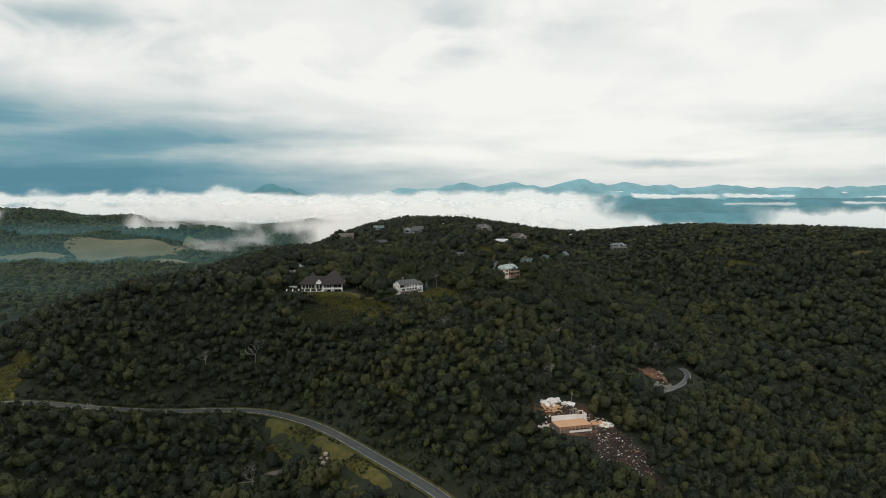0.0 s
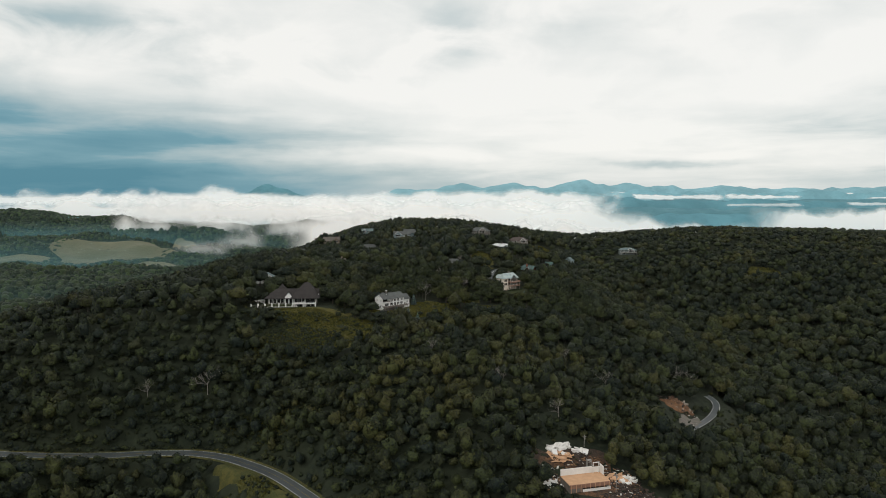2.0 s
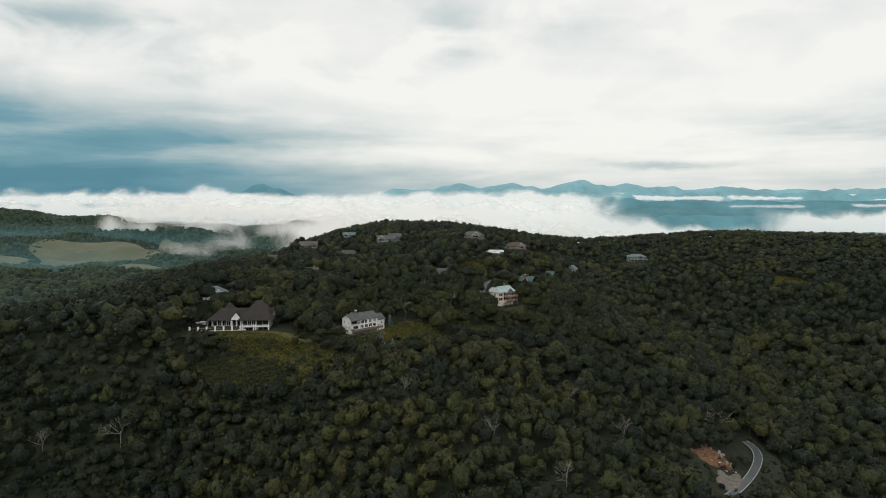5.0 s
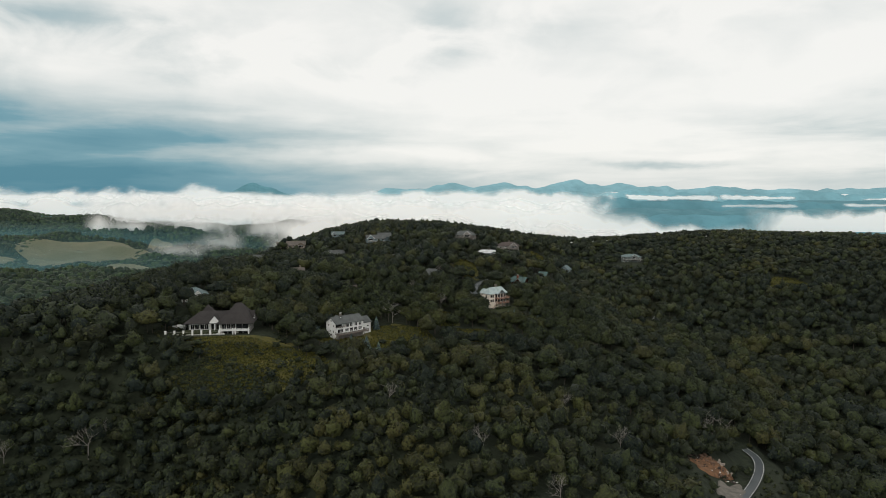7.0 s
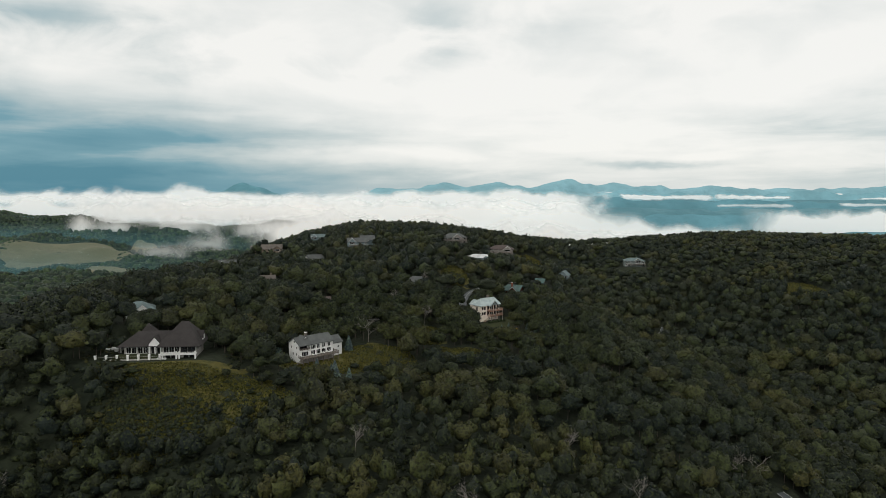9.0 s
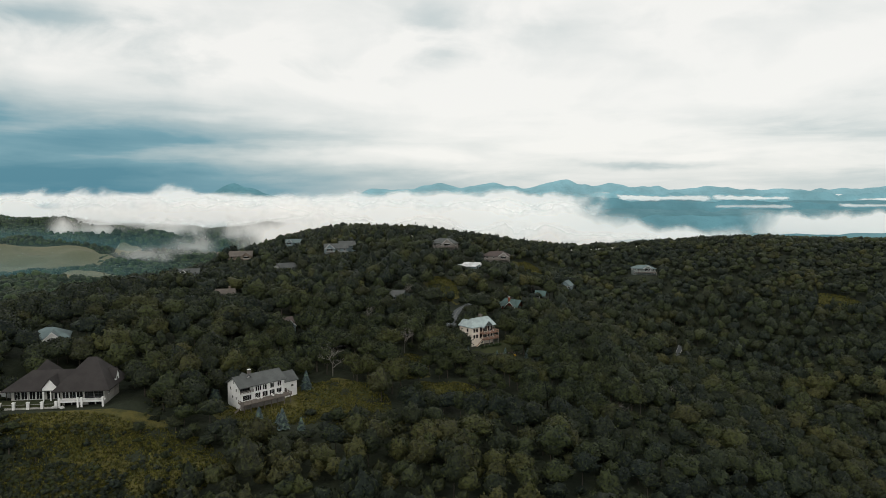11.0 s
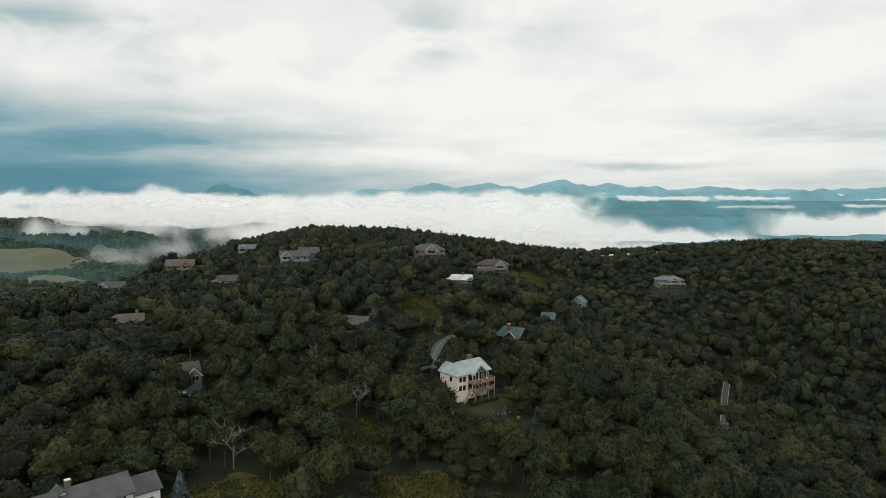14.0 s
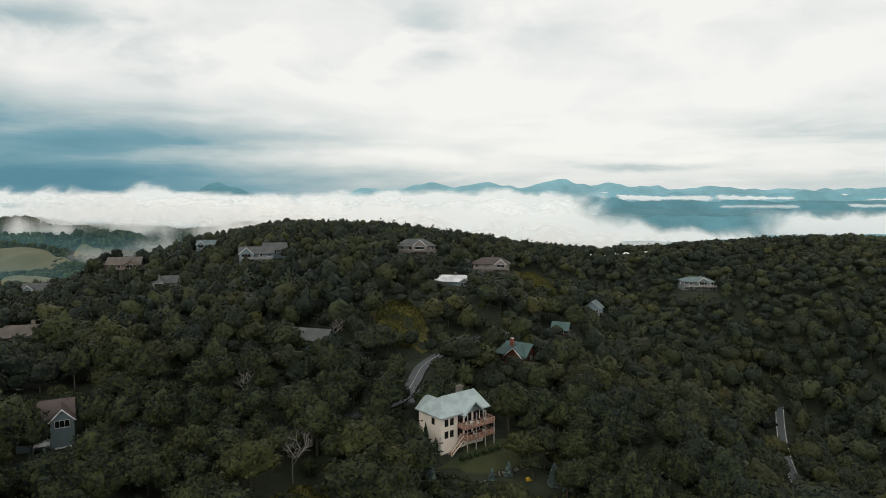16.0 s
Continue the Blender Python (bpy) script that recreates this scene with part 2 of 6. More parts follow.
def asphalt_build(node, maths, ease, mix):
    a, b, c = place_noise(node, 0.12, 4.0), place_noise(node, 0.9, 4.0), place_noise(node, 9.0, 2.0)
    col = mix(ease(a, 0.35, 0.65), (0.028, 0.037, 0.042), (0.042, 0.052, 0.058))
    col = mix(ease(b, 0.55, 0.75, 0.0, 0.5), col, (0.030, 0.036, 0.040))
    return col, (c, 0.3, 0.02)


asphalt = material("asphalt", asphalt_build, 0.48, 0.0, 0.5)
line_paint = plain("line_paint", (0.62, 0.62, 0.58), 0.7, 0.8, 0.7)
yellow_paint = plain("yellow_paint", (0.35, 0.26, 0.06), 0.7, 0.8, 0.7)
gravel = plain("gravel", (0.17, 0.155, 0.135), 0.65, 0.4, 0.95, 0.6)
earth = plain("orange_earth", (0.19, 0.10, 0.052), 0.55, 0.35, 0.95, 0.6, fine=2.0)


def site_build(node, maths, ease, mix):
    a, b, c = place_noise(node, 0.10, 4.0), place_noise(node, 0.7, 5.0), place_noise(node, 2.4, 4.0)
    col = mix(ease(a, 0.42, 0.60), (0.050, 0.036, 0.027), (0.17, 0.088, 0.045))
    col = mix(ease(b, 0.45, 0.65, 0.0, 0.8), col, (0.036, 0.027, 0.021))
    return mix(ease(c, 0.6, 0.72, 0.0, 0.6), col, (0.24, 0.17, 0.11)), (maths("ADD", b, c), 1.0, 0.6)


def scrap_build(node, maths, ease, mix):
    pick = node("ShaderNodeNewGeometry").outputs["Random Per Island"]
    grain = place_noise(node, 2.0, 4.0)
    col = mix(ease(pick, 0.30, 0.36), (0.026, 0.021, 0.018), (0.055, 0.040, 0.031))
    col = mix(ease(pick, 0.74, 0.78), col, (0.26, 0.15, 0.085))
    col = mix(ease(pick, 0.90, 0.91), col, (0.60, 0.59, 0.56))
    return mix(ease(grain, 0.5, 0.7, 0.0, 0.4), col, (0.05, 0.04, 0.03)), None


site_earth = material("site_earth", site_build, 0.95)
scrap_mat = material("mixed_scrap", scrap_build, 0.85)
dark_earth = plain("dark_rubble_earth", (0.032, 0.024, 0.020), 0.5, 0.3, 0.95, 0.8, fine=1.6)
rubble = plain("pale_rubble", (0.40, 0.34, 0.29), 0.6, 0.7, 0.9, 0.5)
rubble_dark = plain("brown_rubble", (0.075, 0.055, 0.045), 0.6, 0.7, 0.9, 0.5)
orange_rock = plain("orange_rock", (0.20, 0.125, 0.085), 0.5, 0.8, 0.9, 0.6)
boulder_mat = plain("fieldstone", (0.20, 0.175, 0.15), 0.6, 0.6, 0.9, 0.6)

cream_paint = plain("cream_stucco", (0.80, 0.715, 0.615), 0.88, 0.35, 0.85)
white_paint = plain("white_siding", (0.80, 0.80, 0.78), 0.88, 0.35, 0.7)
grey_paint = plain("grey_siding", (0.19, 0.25, 0.27), 0.85, 0.4, 0.75)
sage_paint = plain("sage_siding", (0.17, 0.20, 0.19), 0.85, 0.4, 0.75)
off_white = plain("greyed_white_siding", (0.25, 0.235, 0.215), 0.8, 0.4, 0.75)
tan_paint = plain("tan_siding", (0.22, 0.18, 0.142), 0.85, 0.4, 0.8)
brown_paint = plain("brown_siding", (0.16, 0.10, 0.075), 0.8, 0.4, 0.8)
red_log = plain("red_log", (0.13, 0.048, 0.032), 0.75, 0.5, 0.8)
# greyed white: weathered rails, and shade painted into the mansion's front
weathered_shaded_white = plain("weathered_shaded_white", (0.44, 0.43, 0.40), 0.7, 0.5, 0.85)
trim_white = plain("white_trim", (0.82, 0.82, 0.80), 0.92, 0.5, 0.6)
post_grey = plain("weathered_post", (0.30, 0.29, 0.27), 0.8, 0.6, 0.85)
deck_wood = plain("deck_boards", (0.30, 0.165, 0.115), 0.75, 0.5, 0.8, 0.3)
rail_wood = plain("pinkish_rail", (0.42, 0.27, 0.20), 0.8, 0.5, 0.8)
grey_deck = plain("grey_deck", (0.17, 0.145, 0.125), 0.75, 0.5, 0.85, 0.3)
plywood = plain("plywood", (0.56, 0.34, 0.20), 0.85, 0.5, 0.8)
foam_white = plain("white_panel", (0.78, 0.76, 0.73), 0.88, 0.4, 0.7)
stone_chimney = plain("chimney_stone", (0.17, 0.15, 0.13), 0.6, 1.2, 0.9, 0.6)
brick_red = plain("chimney_brick", (0.30, 0.10, 0.06), 0.7, 1.2, 0.9, 0.4)
dark_frame = plain("dark_frame", (0.03, 0.03, 0.03), 0.8, 0.5, 0.5)
car_white = plain("car_paint", (0.75, 0.76, 0.78), 0.96, 0.3, 0.25, 0.0, spec=0.5)
car_dark = plain("dark_car_paint", (0.09, 0.035, 0.03), 0.96, 0.3, 0.25, 0.0, spec=0.5)
car_blue = plain("grey_car_paint", (0.16, 0.18, 0.2), 0.96, 0.3, 0.25, 0.0, spec=0.5)
rubber = plain("tyre_rubber", (0.02, 0.02, 0.02), 0.8, 1.0, 0.8)
cushion = plain("pale_cushion", (0.70, 0.70, 0.68), 0.9, 1.0, 0.9)
umbrella_dark = plain("dark_canvas", (0.03, 0.032, 0.035), 0.8, 1.0, 0.9)


def roof_mat(name, colour, rough=0.75, metal=0.0):
    """Shingles: courses along the slope, patches of wear."""
    def build(node, maths, ease, mix):
        wear, grain = noise_of(node, 0.25, 5.0), noise_of(node, 3.0, 3.0)
        co = node("ShaderNodeTexCoord").outputs["Object"]
        course = node("ShaderNodeTexWave", {"Vector": co, "Scale": 1.1, "Distortion": 0.6, "Detail": 1.0}, bands_direction="Z", wave_profile="SAW").outputs["Fac"]
        col = mix(ease(wear, 0.35, 0.65), tuple(c * 0.8 for c in colour), tuple(c * 1.12 for c in colour))
        col = mix(ease(grain, 0.45, 0.7, 0.0, 0.45), col, tuple(c * 0.7 for c in colour))
        return col, (maths("ADD", course, grain), 0.35, 0.08)
    return material(name, build, rough, metal, 0.35)


roof_blue = roof_mat("pale_blue_roof", (0.32, 0.385, 0.385), 0.55)
roof_grey = roof_mat("grey_shingle", (0.085, 0.092, 0.090))
roof_dark = roof_mat("dark_shake", (0.036, 0.032, 0.031), 0.9)
roof_teal = roof_mat("teal_shingle", (0.12, 0.165, 0.168))
roof_green = roof_mat("green_metal", (0.055, 0.105, 0.098), 0.5)
roof_brown = roof_mat("brown_shingle", (0.075, 0.058, 0.052))
roof_tan = roof_mat("tan_shingle", (0.115, 0.10, 0.086))
roof_white = roof_mat("white_membrane", (0.66, 0.67, 0.68), 0.6)


def glass_material():
    m = bpy.data.materials.new("window_glass")
    m.use_nodes = True
    nt, node, maths, ease, mix = tree_of(m)
    s = node("ShaderNodeBsdfPrincipled", {"Base Color": (0.012, 0.014, 0.016, 1), "Roughness": 0.06, "Specular IOR Level": 0.6})
    nt.links.new(s.outputs[0], node("ShaderNodeOutputMaterial").inputs[0])
    return m


glass = glass_material()


def mist_material(name, thick, rise, scale, glow, seed, fall=0.22, soft=0.27, low=(0.75, 0.78, 0.78), high=(0.87, 0.85, 0.82), lump_size=1.0):
    """Cloud: white, thinning to nothing in ragged lumps along its upper and lower edge. The sheet's UV runs in metres along and 0 to 1 up."""
    m = bpy.data.materials.new(name)
    m.use_nodes = True
    nt, node, maths, ease, mix = tree_of(m)
    uv = node("ShaderNodeUVMap", uv_map="along").outputs[0]
    u, v, _ = node("ShaderNodeSeparateXYZ", {0: uv}).outputs
    co = node("ShaderNodeCombineXYZ", {0: maths("MULTIPLY", u, scale), 1: maths("MULTIPLY", v, rise), 2: seed}).outputs[0]
    lump = node("ShaderNodeTexNoise", {"Vector": co, "Scale": 1.0, "Detail": 5.0, "Roughness": 0.46, "Distortion": 0.2}).outputs[0]
    wide = node("ShaderNodeTexNoise", {"Vector": node("ShaderNodeCombineXYZ", {0: maths("MULTIPLY", u, scale * 0.22), 1: seed, 2: 4.0}).outputs[0], "Scale": 1.0, "Detail": 3.0}).outputs[0]
    body = maths("ADD", maths("MULTIPLY", maths("SUBTRACT", lump, 0.5), 0.75 * lump_size), maths("MULTIPLY", maths("SUBTRACT", wide, 0.5), 0.6 * lump_size))
    top = ease(maths("ADD", maths("SUBTRACT", 0.80, v), maths("MULTIPLY", body, ease(v, 0.35, 0.75))), -0.02, soft)
    foot = ease(maths("ADD", maths("SUBTRACT", v, fall), maths("MULTIPLY", body, ease(v, 0.65, 0.25, 0.0, 0.8))), -0.10, 0.28)
    ends = node("ShaderNodeUVMap", uv_map="ends").outputs[0]
    e = node("ShaderNodeSeparateXYZ", {0: ends}).outputs[0]
    close = ease(maths("ADD", e, maths("MULTIPLY", body, 0.3)), 0.02, 0.5 if soft > 0.3 else 0.12)
    alpha = maths("MULTIPLY", maths("MULTIPLY", maths("MULTIPLY", top, foot), close), thick * 1.3, None, True)
    # foot greyer than top: the cloud's shading is put into its colour
    col = mix(ease(maths("ADD", v, maths("MULTIPLY", body, 0.22)), 0.12, 0.72), low, high)
    lit = node("ShaderNodeBsdfDiffuse", {"Color": col})
    through_it = node("ShaderNodeBsdfTranslucent", {"Color": col})
    cloud = node("ShaderNodeMixShader", {0: 0.5, 1: lit.outputs[0], 2: through_it.outputs[0]})
    # added emission stands in for light scattered inside the cloud
    shine = node("ShaderNodeEmission", {"Color": col, "Strength": glow})
    bright = node("ShaderNodeAddShader", {0: cloud.outputs[0], 1: shine.outputs[0]})
    clear = node("ShaderNodeBsdfTransparent")
    out = node("ShaderNodeMixShader", {0: alpha, 1: clear.outputs[0], 2: bright.outputs[0]})
    nt.links.new(out.outputs[0], node("ShaderNodeOutputMaterial").inputs[0])
    return m


# ---------------------------------------------------------------- lie of the land
BASE = -90.0
# hills and hollows: east, north, radius, height
HILLS = [(0, 790, 320, 163.1), (560, 950, 140, 44.3), (200, 670, 90, -28.1), (-200, 510, 90, 44.0), (40, 390, 60, 17.0), (280, 1190, 220, 36.7), (160, 870, 60, -26.6), (-120, 390, 60, -28.8), (640, 750, 140, 77.3), (-80, 750, 90, -20.7), (240, 470, 60, -23.7), (-320, 430, 60, 22.0), (680, 1150, 220, 67.7), (-400, 790, 140, -51.5), (-80, 1070, 90, 29.8), (360, 950, 90, 21.9), (-40, 430, 60, 16.3), (-240, 310, 60, 36.7), (200, 750, 60, -21.3), (-240, 710, 90, 16.5), (40, 630, 60, -8.2), (280, 590, 60, -14.5), (-320, 510, 60, 17.1), (80, 270, 60, 19.5), (-215, 562, 42, -9.5), (-322, 495, 42, -7), (-170, 718, 38, 7)]
# farther off: the valley's own hills and the rise of the country beyond
FAR_HILLS = [(-2030, 2900, 420, 116), (-1440, 3010, 100, 24), (-1160, 2520, 190, 34), (-900, 2640, 110, 22), (-1420, 2330, 120, 24), (-1120, 3080, 330, 34), (-600, 2950, 170, 62), (-1200, 2200, 420, -26), (-1200, 2680, 220, 16), (-1250, 1600, 260, 14),
             (-900, 1350, 260, 18)]
# levelled ground under buildings: east, north, height, radius
PADS = {
    "cream": (66, 633, 33.9, 8), "white": (-28, 532, 34.6, 9), "mansion": (-95, 520, 39.8, 18), "teal_hip": (-129, 569, 48.5, 11),
    "tan_ridge": (51.5, 850, 64.8, 11), "brown_hip": (100, 872, 52.4, 11), "white_flat": (71.7, 795, 54.0, 10), "green_edge": (235.4, 876, 40.2, 12),
    "small_teal": (152.4, 820, 35.0, 6), "red_cabin": (117.5, 745, 39.3, 6), "green_cabin": (90, 700, 39.2, 7), "grey_low": (15, 689, 47.5, 7),
    "gable_ridge": (-41, 841, 63.2, 13), "far_roof": (-89, 905, 64.0, 8), "tan_wide": (-128.4, 868, 54.8, 12), "white_gable": (-80, 815, 51.0, 8),
    "tan_cabin": (-94, 702, 46.0, 8), "tan_low": (-125, 684, 43.0, 7), "dark_low": (-163, 836, 43.5, 7), "teal_low": (-196, 870, 36.0, 8),
    "grey_tall": (-42, 619.5, 39.6, 8), "ruin": (72, 347, -9.4, 14), "heap": (66, 373, -4.5, 8), "shed": (-150, 590, 44.0, 5), "crest_low": (66, 905, 64.0, 7),
}
ROAD_LOW = [(-420, 352), (-330, 366), (-254, 368), (-210, 375), (-161, 399), (-138, 406), (-120, 406), (-101, 400), (-79, 386), (-57, 364), (-38, 343), (-20, 324), (-5, 308), (16, 282), (44, 247), (72, 208), (104, 166), (140, 120)]
ROAD_BEND = [(144, 426), (150, 432), (169, 457), (182, 477), (185, 488), (183, 495)]
ROAD_DIP = [(221, 747), (212, 730), (203, 712), (195, 695), (187, 677), (180, 660)]
ROAD_HILL = [(-42, 578), (-13, 597), (15, 623), (36, 640), (47, 649), (51.3, 663), (54, 675.5), (58.1, 684), (63.5, 691.5), (72.8, 705), (82, 717), (93, 727), (106, 733)]
ROADS = (("low", ROAD_LOW, 3.6), ("bend", ROAD_BEND, 2.3), ("dip", ROAD_DIP, 1.9), ("hill", ROAD_HILL, 2.3))


def smooth(a, b, v):
    t = np.clip((v - a) / (b - a), 0, 1)
    return t * t * (3 - 2 * t)


def spline(points, step=3.0):
    """A Catmull-Rom line through the points, in even steps."""
    p = np.array([points[0], *points, points[-1]], float)
    out = []
    for i in range(1, len(p) - 2):
        n = max(2, int(np.linalg.norm(p[i + 1] - p[i]) / step))
        for k in range(n):
            t = k / n
            out.append(0.5 * (2 * p[i] + (p[i + 1] - p[i - 1]) * t + (2 * p[i - 1] - 5 * p[i] + 4 * p[i + 1] - p[i + 2]) * t * t + (3 * p[i] - p[i - 1] - 3 * p[i + 1] + p[i + 2]) * t ** 3))
    out.append(p[-1])
    return np.array(out)


WAVES = [(random.uniform(0, 6.28), random.uniform(0, 6.28), random.uniform(0, 6.28)) for _ in range(14)]


def ripple(x, y, size):
    """Gentle unevenness, about -1 to 1."""
    v, a = 0, 1.0
    for i, (d, p, q) in enumerate(WAVES):
        k = 6.28 / (size * (1 - 0.055 * i))
        v = v + a * np.sin((x * np.cos(d) + y * np.sin(d)) * k + p + 1.3 * np.sin((x * np.sin(q) - y * np.cos(q)) * k * 0.43 + q))
    return v / 4.2


def open_land(x, y):
    z = BASE + 0 * x
    for cx, cy, r, h in HILLS:
        z = z + h * np.exp(-((x - cx) ** 2 + (y - cy) ** 2) / (2 * r * r))
    for cx, cy, r, h in FAR_HILLS:
        z = z + h * np.exp(-((x - cx) ** 2 + (y - cy) ** 2) / (2 * r * r))
    z = z + 178 * smooth(3000, 5000, y) * smooth(-1100, 200, x)
    away = smooth(1150, 1900, np.hypot(x, y - 300))
    return z + away * 11 * ripple(x, y, 420) + (1 - away) * 0.8 * ripple(x, y, 46)


ROAD_LINES = {}
for road_name, pts, half in ROADS:
    line = spline(pts)
    h = open_land(line[:, 0], line[:, 1])
    for _ in range(60):
        h[1:-1] = (h[:-2] + 2 * h[1:-1] + h[2:]) / 4
    ROAD_LINES[road_name] = (line, h, half)


def road_gap(x, y):
    """Distance to the nearest road's edge, and that road's height."""
    best, level = np.full(np.shape(x), 1e6), np.zeros(np.shape(x))
    for line, h, half in ROAD_LINES.values():
        for (px, py), hz in zip(line, h):
            d = np.hypot(x - px, y - py) - half
            near = d < best
            best, level = np.where(near, d, best), np.where(near, hz, level)
    return best, level


def ground_height(x, y):
    x, y = np.asarray(x, float), np.asarray(y, float)
    z = open_land(x, y)
    for px, py, pz, r in PADS.values():
        w = 1 - smooth(r, r * 1.9 + 5, np.hypot(x - px, y - py))
        z = z * (1 - w) + pz * w
    gap, level = road_gap(x, y)
    w = 1 - smooth(4.5, 13.0, gap)
    return z * (1 - w) + (level - 0.6) * w


def gz(x, y):
    return float(ground_height(np.array([x]), np.array([y]))[0])


# ---------------------------------------------------------------- building in mesh
def part(name, bm, mat, parent=None, label="", smooth_shade=False):
    """One mesh object out of a bmesh, under its thing."""
    me = bpy.data.meshes.new(name)
    bmesh.ops.recalc_face_normals(bm, faces=bm.faces)
    bm.to_mesh(me)
    bm.free()
    me.materials.append(mat)
    if smooth_shade:
        me.shade_smooth()
    ob = new(name, me)
    ob.parent = parent
    if label:
        tagged(ob, label)
    return ob


def thing(name, x, y, z, turn=0, label="", category="", group="", kind=""):
    ob = new(name)
    ob.empty_display_size = 1
    ob.matrix_basis = pose(x, y, z, 0, 0, turn)
    return tagged(ob, label, category, group, kind)


def box(bm, x0, x1, y0, y1, z0, z1, bevel=0.0):
    v = [bm.verts.new(p) for p in ((x0, y0, z0), (x1, y0, z0), (x1, y1, z0), (x0, y1, z0), (x0, y0, z1), (x1, y0, z1), (x1, y1, z1), (x0, y1, z1))]
    for f in ((3, 2, 1, 0), (4, 5, 6, 7), (0, 1, 5, 4), (1, 2, 6, 5), (2, 3, 7, 6), (3, 0, 4, 7)):
        bm.faces.new([v[i] for i in f])
    return bm


def boxes(*dims):
    bm = bmesh.new()
    for d in dims:
        box(bm, *d)
    return bm


def beam(bm, a, b, r0, r1, sides=5):
    """A tapered round bar from a to b."""
    a, b = Vector(a), Vector(b)
    d = (b - a).normalized()
    s = d.orthogonal().normalized()
    t = d.cross(s)
    rings = []
    for c, r in ((a, r0), (b, r1)):
        rings.append([bm.verts.new(c + (s * math.cos(6.2832 * i / sides) + t * math.sin(6.2832 * i / sides)) * r) for i in range(sides)])
    for i in range(sides):
        j = (i + 1) % sides
        bm.faces.new((rings[0][i], rings[0][j], rings[1][j], rings[1][i]))
    bm.faces.new(rings[1])
    bm.faces.new(rings[0][::-1])
    return bm


def prism(outline, axis, lo, hi):
    """An outline in the upright plane across the axis ('x' or 'y'), drawn out from lo to hi."""
    bm = bmesh.new()
    put = (lambda a, z, s: (s, a, z)) if axis == "x" else (lambda a, z, s: (a, s, z))
    ends = [[bm.verts.new(put(a, z, s)) for a, z in outline] for s in (lo, hi)]
    n = len(outline)
    for i in range(n):
        j = (i + 1) % n
        bm.faces.new((ends[0][i], ends[0][j], ends[1][j], ends[1][i]))
    bm.faces.new(ends[0])
    bm.faces.new(ends[1][::-1])
    return bm


def gable_roof(parent, mat, x0, x1, y0, y1, eave, peak, axis="x", over=0.6, thick=0.28, fill=None, name="roof"):
    """A pitched roof; its ridge runs along the axis. fill: the material of the gable walls."""
    a0, a1, s0, s1 = (y0, y1, x0, x1) if axis == "x" else (x0, x1, y0, y1)
    mid, half = (a0 + a1) / 2, (a1 - a0) / 2
    drop = (peak - eave) / half * over
    lo, hi = a0 - over, a1 + over
    out = [(lo, eave - drop), (mid, peak), (hi, eave - drop), (hi, eave - drop + thick), (mid, peak + thick * 1.2), (lo, eave - drop + thick)]
    roof = part(name, prism(out, axis, s0 - over, s1 + over), mat, parent)
    if fill:
        part("gable", prism([(a0 + 0.02, eave - 0.05), (a1 - 0.02, eave - 0.05), (mid, peak - 0.1)], axis, s0 + 0.02, s1 - 0.02), fill, parent)
    return roof


def hip_roof(parent, mat, x0, x1, y0, y1, eave, peak, ridge=None, over=0.7, thick=0.3, name="roof"):
    """A hipped roof; ridge: its two ends (x, y), or a point for a tent roof."""
    bm = bmesh.new()
    x0, x1, y0, y1 = x0 - over, x1 + over, y0 - over, y1 + over
    if ridge is None:
        w, d = x1 - x0, y1 - y0
        ridge = [(x0 + d / 2, (y0 + y1) / 2), (x1 - d / 2, (y0 + y1) / 2)] if w > d else [((x0 + x1) / 2, y0 + w / 2), ((x0 + x1) / 2, y1 - w / 2)]
    low = [bm.verts.new((x, y, eave - 0.25)) for x, y in ((x0, y0), (x1, y0), (x1, y1), (x0, y1))]
    lip = [bm.verts.new((x, y, eave - 0.25 + thick)) for x, y in ((x0, y0), (x1, y0), (x1, y1), (x0, y1))]
    top = [bm.verts.new((x, y, peak)) for x, y in ridge]
    bm.faces.new(low[::-1])
    for i in range(4):
        j = (i + 1) % 4
        bm.faces.new((low[i], low[j], lip[j], lip[i]))
    if len(top) == 1:
        for i in range(4):
            bm.faces.new((lip[i], lip[(i + 1) % 4], top[0]))
    else:
        a, b = top
        if abs(ridge[0][0] - ridge[1][0]) >= abs(ridge[0][1] - ridge[1][1]):
            for f in ((lip[0], lip[1], b, a), (lip[1], lip[2], b), (lip[2], lip[3], a, b), (lip[3], lip[0], a)):
                bm.faces.new(f)
        else:
            for f in ((lip[0], lip[1], a), (lip[1], lip[2], b, a), (lip[2], lip[3], b), (lip[3], lip[0], a, b)):
                bm.faces.new(f)
    return part(name, bm, mat, parent)


